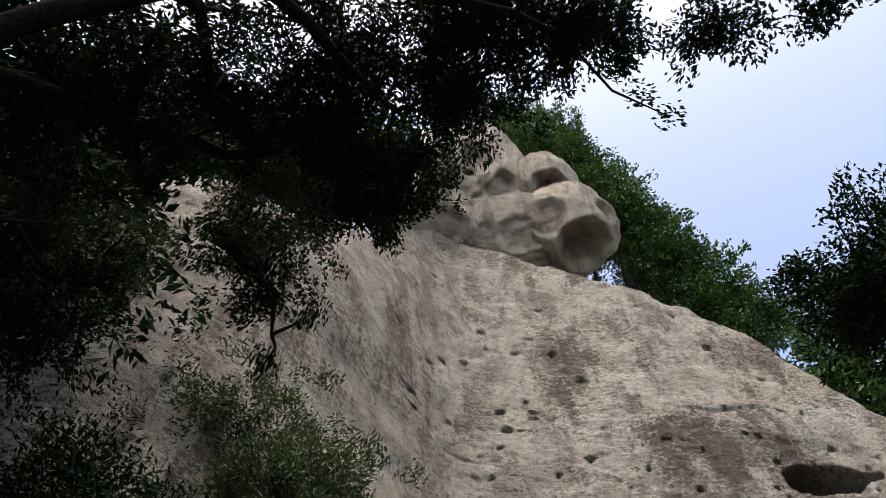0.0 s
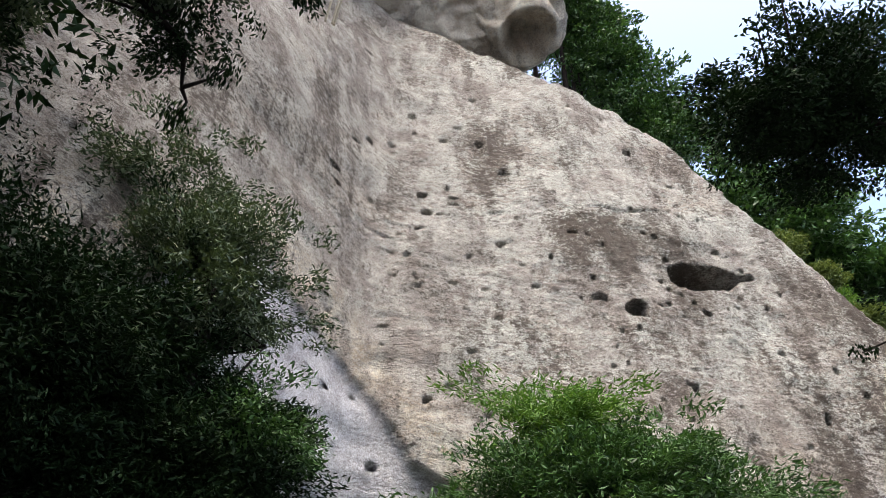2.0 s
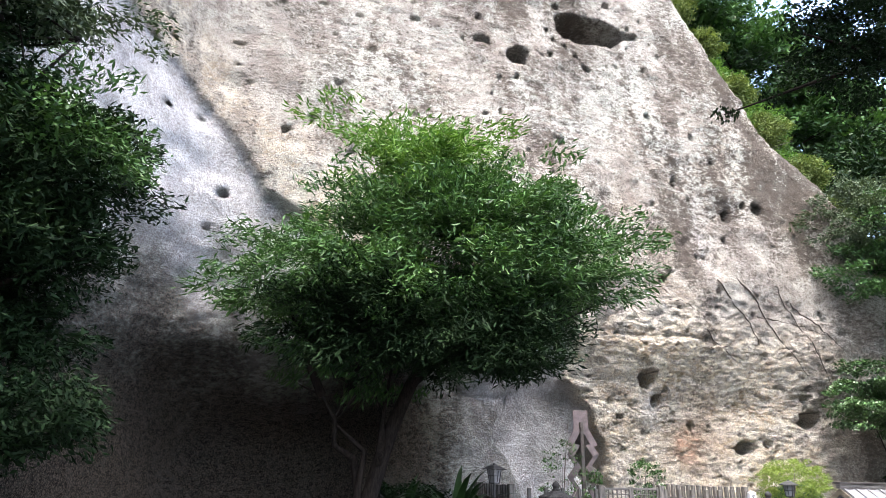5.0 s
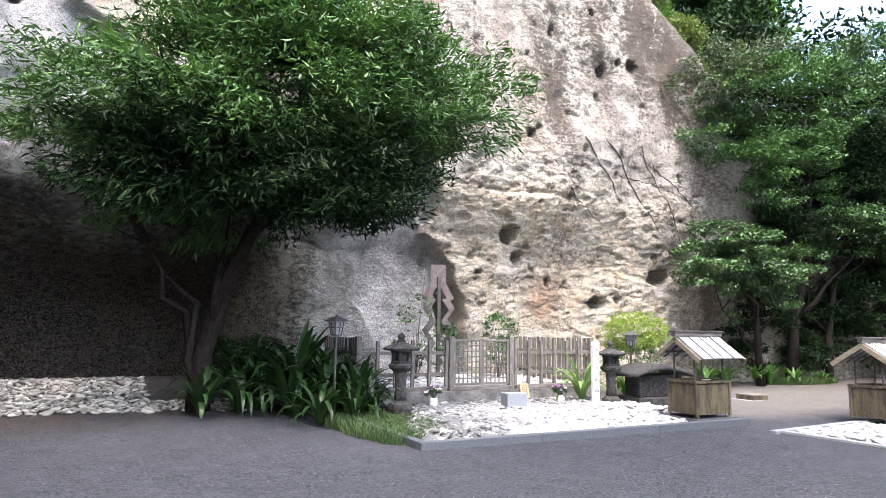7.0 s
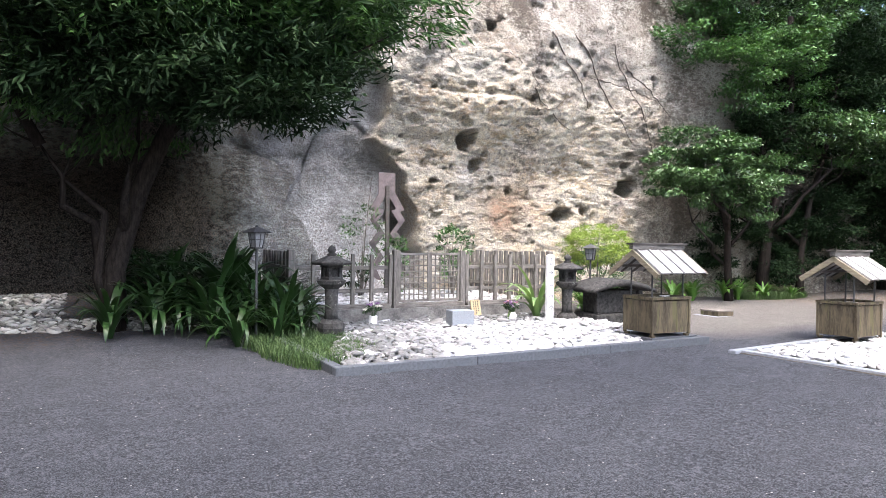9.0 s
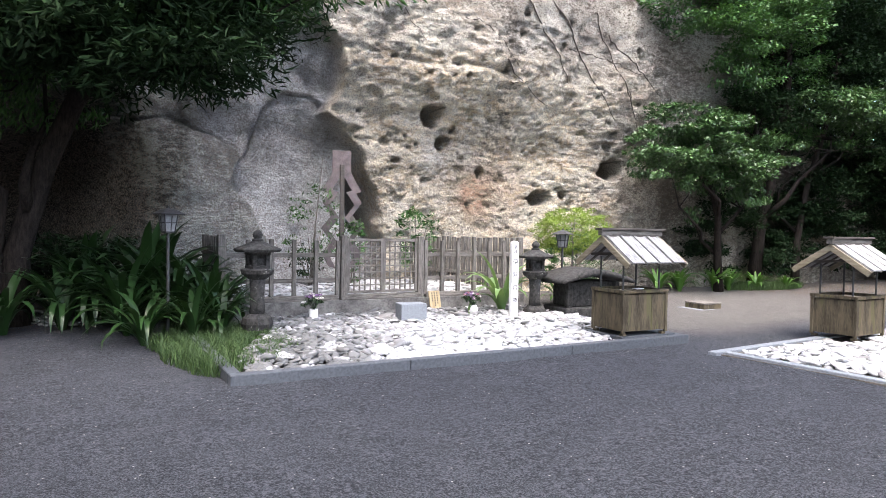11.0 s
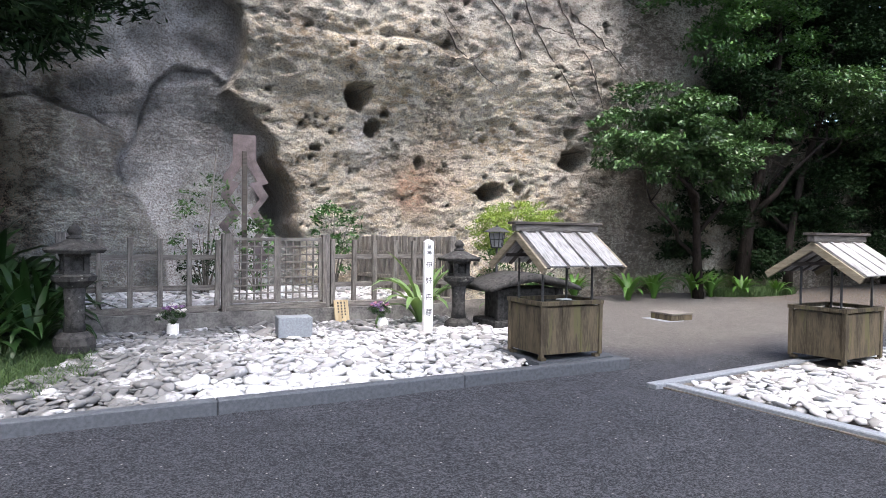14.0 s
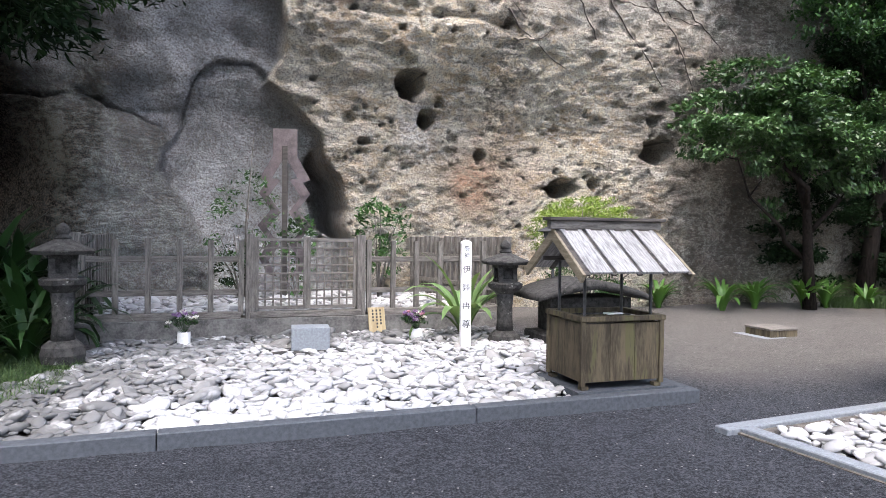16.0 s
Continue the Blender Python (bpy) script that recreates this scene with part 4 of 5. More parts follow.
def island_pebble(name, stops):
    mt, nt, b = material(name, 0.7, 0.3)
    g = nt.nodes.new("ShaderNodeNewGeometry")
    col = ramp(nt, g.outputs["Random Per Island"], stops)
    n = noise_of(nt, coords(nt), 14, 5)
    col = mix(nt, ramp(nt, n, [(0.50, 0.0), (0.66, 0.6)]), col, (0.25, 0.24, 0.22))
    col = mix(nt, times(nt, attr(nt, "soiled"), ramp(nt, noise_of(nt, coords(nt), 3.5, 4), [(0.38, 0.0), (0.47, 0.95)])), col, (0.10, 0.10, 0.10))
    nt.links.new(col, b.inputs["Base Color"])
    bump(nt, b, n, 0.2, 0.006)
    return mt


PEBBLES_WHITE = island_pebble("white_pebbles", [(0.0, (0.16, 0.155, 0.15)), (0.16, (0.27, 0.265, 0.26)), (0.3, (0.32, 0.32, 0.325)), (1.0, (0.48, 0.48, 0.487))])
PEBBLES_OLD = island_pebble("old_pebbles", [(0.0, (0.10, 0.095, 0.088)), (0.4, (0.23, 0.225, 0.21)), (1.0, (0.42, 0.415, 0.395))])


def pebble_bed(name, label, keep, box, count, size, base, seed, mat, singles=None, layers=0.035):
    """Scatters pebbles by jittered cells over box where keep(x, y)."""
    rng = np.random.default_rng(seed)
    x0, x1, y0, y1 = box
    cell = math.sqrt((x1 - x0) * (y1 - y0) / count)
    gx, gy = np.meshgrid(np.arange(x0, x1, cell), np.arange(y0, y1, cell))
    p = np.stack([gx.ravel(), gy.ravel()], 1) + rng.uniform(-0.5, 0.5, (gx.size, 2)) * cell
    p = p[keep(p[:, 0], p[:, 1])]
    sc = size * rng.lognormal(0, 0.30, len(p))
    dims = np.stack([sc * rng.uniform(0.8, 1.25, len(p)), sc * rng.uniform(0.6, 0.9, len(p)), sc * rng.uniform(0.3, 0.45, len(p))], 1)
    z = base(p[:, 0], p[:, 1]) + dims[:, 2] * 0.5 + rng.uniform(0, layers, len(p))
    places = np.column_stack([p, z])
    root = thing(name, label, "pebble bed", Matrix.Identity(4), kind="structure")
    own = np.zeros(len(p), bool)
    if singles:
        own = (p[:, 0] > singles[0]) & (p[:, 0] < singles[1]) & (p[:, 1] > singles[2]) & (p[:, 1] < singles[3])
        shapes = [pebble_mesh("pebble", np.zeros((1, 3)), np.array([[1, 0.75, 0.4]]), rng) for _ in range(8)]
        for me in shapes:
            me.materials.append(PEBBLE)
        for i in np.flatnonzero(own)[:300]:
            ob = new("pebble", shapes[i % 8])
            ob.parent = root
            ob.matrix_world = pose(*places[i], rng.normal(0, 9), rng.normal(0, 9), rng.uniform(0, 360)) @ Matrix.Scale(float(sc[i]), 4)
        own[np.flatnonzero(own)[300:]] = False
    rest = part("loose_pebbles", pebble_mesh("loose_pebbles", places[~own], dims[~own], rng), mat, root)
    rest["kind"] = "stuff"
    return root


def slab_of(name, label, pts, z0, z1, mat, category, kind="structure"):
    """A flat prism over a polygon."""
    bm = bmesh.new()
    lo = [bm.verts.new((x, y, z0)) for x, y in pts]
    hi = [bm.verts.new((x, y, z1)) for x, y in pts]
    bm.faces.new(hi)
    for k in range(len(pts)):
        j = (k + 1) % len(pts)
        bm.faces.new((lo[k], lo[j], hi[j], hi[k]))
    return tagged(part(name, bm, mat), label, category, kind=kind)


SOIL = plain("dark_soil", (0.05, 0.045, 0.04), (0.14, 0.125, 0.11), 12, 0.95, strength=0.6, dist=0.02)


def kerb(label, runs, height, width, mat, group):
    root = thing("kerb", label, "kerb", Matrix.Identity(4), kind="structure")
    for (x0, y0), (x1, y1) in runs:
        L, a = math.hypot(x1 - x0, y1 - y0), math.degrees(math.atan2(y1 - y0, x1 - x0))
        part("kerb_stone", blk((L - 0.006, width, height + 0.1), pose((x0 + x1) / 2, (y0 + y1) / 2, -0.1, 0, 0, a) @ Matrix.Translation((0, width / 2, 0)), 0.008), mat, root)
    return root


kerb("dark grey granite kerb round a white pebble bed", [((-6.40, 0), (-4.45, 0)), ((-4.45, 0), (-2.15, 0)), ((-2.15, 0), (0.0, 0)), ((0.0, 0.135), (0.0, 1.6)), ((0.0, 1.6), (0.0, 3.4)), ((-6.40, 3.0), (-6.40, 0.135))], 0.115, 0.13, GRANITE, "")
slab_of("bed_floor", "dark soil under the pebbles", [(-6.2, 0.1), (-0.1, 0.1), (-0.1, 4.4), (-6.2, 4.4)], -0.05, 0.045, SOIL, "soil")
pebble_bed("pebble_bed", "bright white rounded pebbles inside a granite kerb",
           lambda x, y: (x > -6.15 + 0.5 * smooth(0.6, 3.0, y) * 1.6) & (y > 0.17) & (y < 4.12) & ~((x > -1.14) & (x < -0.2) & (y < 0.95)), (-6.2, -0.12, 0.16, 4.3), 5200, 0.060,
           lambda x, y: 0.045 + 0.03 * smooth(0.2, 0.8, y), 3, PEBBLES_WHITE, (-4.6, -2.4, 0.17, 0.75))


def bed_two(u, v):
    """Corner-based place in the second bed: u along its back edge, v towards the path."""
    a = radians(4.0)
    return (-0.51 + u * math.cos(a) + v * math.sin(a), -0.74 + u * math.sin(a) - v * math.cos(a))


kerb("low granite edging of the second pebble bed", [(bed_two(0, 0.13), bed_two(2.3, 0.13)), (bed_two(2.3, 0.13), bed_two(4.6, 0.13)), (bed_two(0.13, 0.13), bed_two(0.13, 2.3)), (bed_two(0.13, 2.3), bed_two(0.13, 4.4))], 0.045, 0.13, GRANITE_PALE, "")
slab_of("bed_floor", "dark soil under the second pebble bed", [bed_two(0.1, 0.1), bed_two(4.6, 0.1), bed_two(4.6, 4.4), bed_two(0.1, 4.4)][::-1], -0.05, 0.012, SOIL, "soil")
TURN = radians(4.0)
pebble_bed("pebble_bed", "white rounded pebbles inside low granite edging",
           lambda x, y: (((x + 0.51) * math.cos(TURN) + (y + 0.74) * math.sin(TURN)) > 0.3) & (((x + 0.51) * math.sin(TURN) - (y + 0.74) * math.cos(TURN)) > 0.3) & ~((x > 1.8) & (x < 2.6) & (y > -1.2) & (y < -0.5)),
           (-0.6, 4.0, -5.0, -0.6), 3600, 0.064, lambda x, y: 0.012 + 0 * x, 5, PEBBLES_WHITE)
pebble_bed("pebble_bed", "weathered flat grey pebbles in the shade at the cliff foot",
           lambda x, y: (y > 5.2 + 0.35 * vnoise(x * 0.9, 0, 0, 4) - 0.9 * smooth(-12, -16, x)) & (y < cliff_face(x, 0.3 + 0 * x) + 2.3) & ~((x > -9.3) & (y > 6.2)),
           (-17, -6.4, 4.2, 10.4), 7500, 0.06, lambda x, y: rise(x, y) - 0.01, 6, PEBBLES_OLD)
pebble_bed("pebble_bed", "white pebbles heaped inside the wooden fence",
           lambda x, y: (y < 6.9) & (x < 0.0 - 0.25 * (y - 4.5)), (-5.6, 0.0, 4.62, 7.6), 2600, 0.065, lambda x, y: 0.32 + 0.06 * smooth(4.6, 6.5, y), 7, PEBBLES_WHITE)
slab_of("bed_floor", "raised soil inside the fence", [(-5.6, 4.55), (0.0, 4.5), (-0.5, 8.6), (-5.6, 9.0)], -0.05, 0.33, SOIL, "soil")


# ---- roofed wooden boxes ----
def roofed_box(label, m):
    """An offering box under a small plank roof; origin at its base centre, front towards -y."""
    root = thing("offering_box", label, "offering box", m, group="roofed offering boxes")
    w, d, h = 0.83, 0.67, 0.56
    body = part("body", blk((w - 0.05, d - 0.05, 0.03), pose(0, 0, 0.05)), BOX_WOOD, root)
    for s in (-1, 1):
        for k in range(2):
            part("side_panel", blk((0.025, d / 2 - 0.04, h - 0.05), pose(s * (w / 2 - 0.03), -d / 4 + 0.02 + k * (d / 2 - 0.04), 0.03), 0.003), BOX_WOOD, body)
        for k in range(3):
            part("front_board", blk(((w - 0.08) / 3 - 0.003, 0.025, h - 0.05), pose((k - 1) * (w - 0.08) / 3, s * (d / 2 - 0.03), 0.03), 0.003), BOX_WOOD, body)
        for t in (-1, 1):
            part("corner_post", blk((0.045, 0.045, h), pose(s * (w / 2 - 0.022), t * (d / 2 - 0.022), 0), 0.004), BOX_WOOD, root)
            part("roof_post", lathe([(0.014, 0), (0.014, 0.52)], 8, pose(s * (w / 2 - 0.08), t * (d / 2 - 0.10), h - 0.02)), IRON, root)
        part("rim", blk((w + 0.02, 0.06, 0.045), pose(0, s * (d / 2 - 0.02), h), 0.004), BOX_WOOD, root)
        part("rim", blk((0.06, d - 0.10, 0.045), pose(s * (w / 2 - 0.02), 0, h), 0.004), BOX_WOOD, root)
    part("offering_tray", blk((w - 0.12, d - 0.12, 0.02), pose(0, 0, h - 0.12)), DARK_WOOD, root)
    # roof: planks with battens on each slope
    rise_, run = 0.37, 0.56
    ang = math.degrees(math.atan2(rise_, run))
    L = math.hypot(rise_, run)
    for s in (-1, 1):
        slope = pose(0, s * run / 2, 1.345 - rise_ / 2, -s * ang, 0, 0)
        for k in range(4):
            x = (k - 1.5) * 0.25
            part("roof_board", blk((0.212, L, 0.022), slope @ pose(x, 0, 0.012 + 0.004 * (k % 2)), 0.003), ROOF_WOOD, root)
        for k in range(5):
            part("roof_batten", blk((0.05, L + 0.01, 0.018), slope @ pose((k - 2) * 0.25, 0, -0.004), 0.003), DARK_WOOD, root)
        for t in (-1, 1):
            part("barge_board", blk((0.03, L + 0.02, 0.085), slope @ pose(t * 0.53, 0, -0.07), 0.004), EDGE_WOOD, root)
    part("purlin", blk((1.04, 0.05, 0.07), pose(0, 0, 1.275), 0.004), BOX_WOOD, root)
    for s in (-1, 1):
        part("eave_beam", blk((0.96, 0.04, 0.04), pose(0, s * 0.28, 1.07), 0.004), DARK_WOOD, root)
    for k in range(4):
        part("ridge_saddle", blk((0.12, 0.12, 0.03), pose((k - 1.5) * 0.25, 0, 1.335), 0.004), DARK_WOOD, root)
    part("ridge_beam", blk((1.14, 0.09, 0.075), pose(0, 0, 1.362), 0.006), SILVER_WOOD_X, root)
    part("ridge_cap", blk((1.20, 0.16, 0.03), pose(0, 0, 1.437), 0.005), DARK_WOOD, root)
    for s in (-1, 1):
        for t in (-1, 1):
            part("foot", blk((0.07, 0.07, 0.035), pose(s * (w / 2 - 0.05), t * (d / 2 - 0.05), -0.035), 0.004), BOX_WOOD, root)
    return root


box1 = roofed_box("weathered wooden offering box with plank roof on the kerb", pose(-0.685, 0.50, 0.165, 0, 0, -2))
roofed_box("weathered wooden offering box with plank roof among pebbles", pose(2.5, -0.80, 0.09, 0, 0, 3))
slab_of("box_base", "flat granite slab under the offering box", [(-1.16, 0.135), (-0.14, 0.135), (-0.14, 0.95), (-1.16, 0.95)], 0.0, 0.13, GRANITE, "stone slab", kind="")
note = part("paper_note", blk((0.16, 0.09, 0.012), pose(-0.72, 0.30, 0.772, 0, 0, 8), 0.002), WHITE_PAINT)
tagged(note, "small white paper note on the offering box", "paper note")


# ---- fence with gate ----
def fence_run(root, x0, y0, x1, y1, spacing, height=1.36, skip=None, thin=0.068):
    L = math.hypot(x1 - x0, y1 - y0)
    a = math.degrees(math.atan2(y1 - y0, x1 - x0))
    n = max(1, round(L / spacing))
    for k in range(n + 1):
        t = k / n
        h = height + random.uniform(-0.015, 0.015)
        bm = blk((thin, thin, h - 0.36), pose(x0 + (x1 - x0) * t, y0 + (y1 - y0) * t, 0.36, random.uniform(-.6, .6), random.uniform(-.6, .6), a), 0.004)
        part("fence_post", bm, SILVER_WOOD, root)
    for z in (0.62, 1.06):
        part("rail", blk((L, 0.03, 0.075), pose((x0 + x1) / 2, (y0 + y1) / 2, z, 0, 0, a) @ Matrix.Translation((0, 0.045, 0)), 0.004), SILVER_WOOD_X, root)
    part("sill_beam", blk((L, 0.13, 0.09), pose((x0 + x1) / 2, (y0 + y1) / 2, 0.31, 0, 0, a), 0.006), SILVER_WOOD_X, root)


def base_wall(root, x0, y0, x1, y1):
    L = math.hypot(x1 - x0, y1 - y0)
    a = math.degrees(math.atan2(y1 - y0, x1 - x0))
    part("base_wall", blk((L, 0.16, 0.35), pose((x0 + x1) / 2, (y0 + y1) / 2, -0.04, 0, 0, a), 0.006), OLD_CONCRETE, root)


OLD_CONCRETE = plain("old_concrete", (0.075, 0.072, 0.07), (0.19, 0.184, 0.175), 5, 0.9, strength=0.5, dist=0.008)
fence = thing("fence", "silvered wooden picket fence on a low stained base", "fence", Matrix.Identity(4))
FY = 4.45
fence_run(fence, -5.62, FY + .08, -3.72, FY, 0.37)
fence_run(fence, -1.98, FY, 0.12, FY - .04, 0.36)
fence_run(fence, -5.62, FY + .22, -5.55, 6.9, 0.15, 1.40, thin=0.075)
fence_run(fence, 0.10, FY + .15, -0.55, 7.0, 0.16, 1.42, thin=0.075)
for a_, b_ in (((-5.7, FY + .02), (0.2, FY - .06)), ((-5.64, FY + .1), (-5.55, 7.2)), ((0.12, FY + .1), (-0.55, 7.2))):
    base_wall(fence, *a_, *b_)
for x in (-3.60, -2.10, -5.68, 0.16):
    part("main_post", blk((0.12, 0.12, 1.44), pose(x, FY, 0.0), 0.008), SILVER_WOOD, fence)
part("gate_sill", blk((1.5, 0.14, 0.08), pose(-2.85, FY, 0.315), 0.006), SILVER_WOOD_X, fence)

gate = thing("gate", "closed wooden lattice double gate in the fence", "gate", pose(-2.85, FY, 0.42))
for s in (-1, 1):
    leaf = part("gate_leaf", blk((0.67, 0.035, 0.045), pose(s * 0.345, 0, 0.0), 0.004), SILVER_WOOD_X, gate)
    part("top_rail", blk((0.67, 0.035, 0.045), pose(s * 0.345, 0, 0.92), 0.004), SILVER_WOOD_X, leaf)
    for t in (-1, 1):
        part("stile", blk((0.05, 0.04, 0.98), pose(s * 0.345 + t * 0.32, 0, 0.0), 0.004), SILVER_WOOD, leaf)
    for k in range(5):
        part("lattice_bar", blk((0.022, 0.02, 0.88), pose(s * 0.345 + (k - 2) * 0.105, 0, 0.045), 0.002), SILVER_WOOD, leaf)
    for k in range(7):
        part("lattice_bar", blk((0.62, 0.018, 0.022), pose(s * 0.345, -0.012, 0.13 + k * 0.115), 0.002), SILVER_WOOD_X, leaf)


# ---- stone lanterns ----
def stone_lantern(label, m, s=1.0):
    root = thing("stone_lantern", label, "stone lantern", m @ Matrix.Scale(s, 4), group="stone lanterns")
    part("base", lathe([(0.20, -0.06), (0.22, 0.02), (0.20, 0.10), (0.13, 0.16)], 8), OLD_STONE, root, smoothed=False)
    part("shaft", lathe([(0.115, 0.14), (0.10, 0.3), (0.10, 0.5), (0.115, 0.66)], 14), OLD_STONE, root, smoothed=True)
    part("platform", lathe([(0.12, 0.64), (0.22, 0.72), (0.23, 0.77), (0.19, 0.79)], 8), OLD_STONE, root)
    box = part("fire_box", blk((0.26, 0.26, 0.05), pose(0, 0, 0.78), 0.006), OLD_STONE, root)
    for sx in (-1, 1):
        for sy in (-1, 1):
            part("pillar", blk((0.06, 0.06, 0.16), pose(sx * 0.095, sy * 0.095, 0.825), 0.006), OLD_STONE, box)
    part("core", blk((0.15, 0.15, 0.16), pose(0, 0, 0.826), 0.004), OLD_STONE, box)
    part("lintel", blk((0.27, 0.27, 0.05), pose(0, 0, 0.98), 0.006), OLD_STONE, box)
    part("roof", lathe([(0.30, 1.02), (0.33, 1.055), (0.32, 1.07), (0.20, 1.115), (0.10, 1.16), (0.08, 1.17)], 6), OLD_STONE, root)
    part("finial", lathe([(0.07, 1.165), (0.085, 1.19), (0.05, 1.21), (0.06, 1.225), (0.075, 1.26), (0.055, 1.30), (0.015, 1.335)], 12), OLD_STONE, root, smoothed=True)
    return root


stone_lantern("mossy dark stone lantern standing in the grass", pose(-5.50, 2.75, 0.20, 0, 0, 12))
stone_lantern("lichen-spotted stone lantern with pale roof beside the name post", pose(-0.55, 2.95, 0.09, 0, 0, -8), 0.98)


# ---- iron lamps ----
def iron_lamp(label, m, h):
    root = thing("garden_lamp", label, "garden lamp", m, group="iron garden lamps")
    part("pole", lathe([(0.028, -0.05), (0.022, 0.1), (0.020, h - 0.32)], 10), IRON, root)
    part("bottom_plate", lathe([(0.09, h - 0.33), (0.10, h - 0.31)], 4), IRON, root)
    part("pane_body", lathe([(0.085, h - 0.31), (0.125, h - 0.09)], 4), FROST, root, "frosted white panes")
    for k in range(4):
        a = math.pi / 4 + k * math.pi / 2
        bm = bmesh.new()
        tube(bm, [(0.088 * math.cos(a), 0.088 * math.sin(a), h - 0.32), (0.13 * math.cos(a), 0.13 * math.sin(a), h - 0.08)], [0.009, 0.009], 6)
        part("bar", bm, IRON, root)
    for k in range(4):
        a = k * 90
        part("cross_bar", blk((0.17, 0.008, 0.012), pose(0, 0, h - 0.2, 0, 0, a) @ Matrix.Translation((0, 0.082, 0))), IRON, root)
        part("cross_bar", blk((0.010, 0.008, 0.2), pose(0, 0, h - 0.30, 0, 0, a) @ Matrix.Translation((0, 0.080, 0)) @ pose(0, 0, 0, -9)), IRON, root)
    part("cap", lathe([(0.22, h - 0.085), (0.225, h - 0.075), (0.10, h - 0.02), (0.03, h), (0.012, h + 0.03)], 4), IRON, root)
    return root


iron_lamp("black iron lamp with frosted panes among strap leaves", pose(-6.64, 2.95, 0.05, 0, 0, 20), 1.75)
iron_lamp("black iron lamp with frosted panes beside the azalea", pose(0.30, 3.25, 0.0, 0, 0, 30), 1.60)


# ---- name post, plaque, vases, stones ----
def text_mesh(s, size):
    cu = bpy.data.curves.new("text", 'FONT')
    cu.body = s
    cu.size = size
    cu.align_x, cu.align_y = 'CENTER', 'CENTER'
    cu.extrude = 0.001
    ob = bpy.data.objects.new("text", cu)
    scene.collection.objects.link(ob)
    me = bpy.data.meshes.new_from_object(ob.evaluated_get(bpy.context.evaluated_depsgraph_get()))
    bpy.data.objects.remove(ob)
    return me


post = thing("name_post", "white painted square post with black brushed characters", "sign post", pose(-1.20, 2.68, 0.06, 0, 0, -12))
part("post", blk((0.12, 0.12, 1.31), pose(0, 0, 0), 0.005), WHITE_PAINT, post)
part("cap", blk((0.122, 0.122, 0.03), pose(0, 0, 1.31), 0.004, 0.35), WHITE_PAINT, post)
for ch, z, size in (("祭", 1.235, 0.07), ("神", 1.15, 0.07), ("伊", 0.98, 0.10), ("弉", 0.765, 0.10), ("冉", 0.545, 0.10), ("尊", 0.325, 0.11)):
    me = text_mesh(ch, size)
    ob = part("lettering", me, INK, post)
    ob.matrix_local = pose(0, -0.0625, z, 90, 0, 0)

plaque = thing("wooden_plaque", "small pale wooden plaque leaning on the fence base", "plaque", pose(-1.93, 4.10, 0.09, -14, 0, 6))
part("board", blk((0.24, 0.02, 0.36), None, 0.003), plain("pale_plaque_wood", (0.26, 0.20, 0.115), (0.38, 0.31, 0.19), 7, 0.8, stretch=(4, 4, 0.5)), plaque)
for x, n in ((0.055, 5), (0.0, 6), (-0.055, 4)):
    for k in range(n):
        part("writing", blk((0.022, 0.003, 0.028), pose(x, -0.011, 0.30 - k * 0.045)), INK, plaque)

WHITE_GLAZE = plain("white_glazed_ceramic", (0.66, 0.66, 0.65), (0.80, 0.80, 0.79), 5, 0.3, 0.5, strength=0.05)


def flower_vase(label, m, h, r, round_, seed, colours):
    rng = np.random.default_rng(seed)
    root = thing("flower_vase", label, "flower vase", m, group="flower vases")
    prof = [(r * 0.7, 0), (r * 1.15, h * 0.35), (r * 1.05, h * 0.7), (r * 0.7, h)] if round_ else [(r, 0), (r, h), (r * 0.86, h), (r * 0.86, h - 0.03)]
    part("vase", lathe(prof, 18), WHITE_GLAZE, root, smoothed=round_)
    heads = []
    for k in range(16):
        a, q = rng.uniform(0, 6.28), rng.uniform(0.03, 0.17)
        e = (q * math.cos(a), q * math.sin(a) * 0.8, h + rng.uniform(0.10, 0.24))
        bm = bmesh.new()
        tube(bm, [(0, 0, h - 0.04), (e[0] * .5, e[1] * .5, h + .07), e], [0.004, 0.004, 0.003], 4)
        part("stem", bm, LEAF_STRAP, root)
        heads.append(e)
    p = crown_points(rng, np.array(heads) - np.array([0, 0, 0.06]), 14, 0.06)
    part("foliage", leaf_mesh("foliage", p, rng, 0.06, 0.02), LEAF_STRAP, root)
    for mt, lo, hi in colours:
        p = crown_points(rng, np.array(heads[lo:hi]), 40, 0.035)
        part("blossom", leaf_mesh("blossom", p, rng, 0.03, 0.018), mt, root)
    return root


PETAL_WHITE = leaf_material("white_petal", (0.62, 0.60, 0.60), (0.82, 0.80, 0.80), 0.6, 0.2)
PETAL_PURPLE = leaf_material("purple_petal", (0.16, 0.07, 0.20), (0.34, 0.22, 0.42), 0.6, 0.2)
PETAL_PINK = leaf_material("pink_petal", (0.40, 0.14, 0.24), (0.62, 0.36, 0.44), 0.6, 0.2)
flower_vase("white cylinder vase of white and purple flowers", pose(-4.40, 3.65, 0.09), 0.18, 0.075, False, 1, [(PETAL_WHITE, 0, 10), (PETAL_PURPLE, 9, 16)])
flower_vase("round white vase of purple and pink flowers", pose(-1.62, 3.30, 0.09), 0.17, 0.08, True, 2, [(PETAL_PURPLE, 0, 10), (PETAL_WHITE, 9, 12), (PETAL_PINK, 12, 16)])

flat = thing("stepping_stone", "dark flat natural stone lying in the pebbles", "stone", pose(-3.05, 2.85, 0.06, 0, 0, 5))
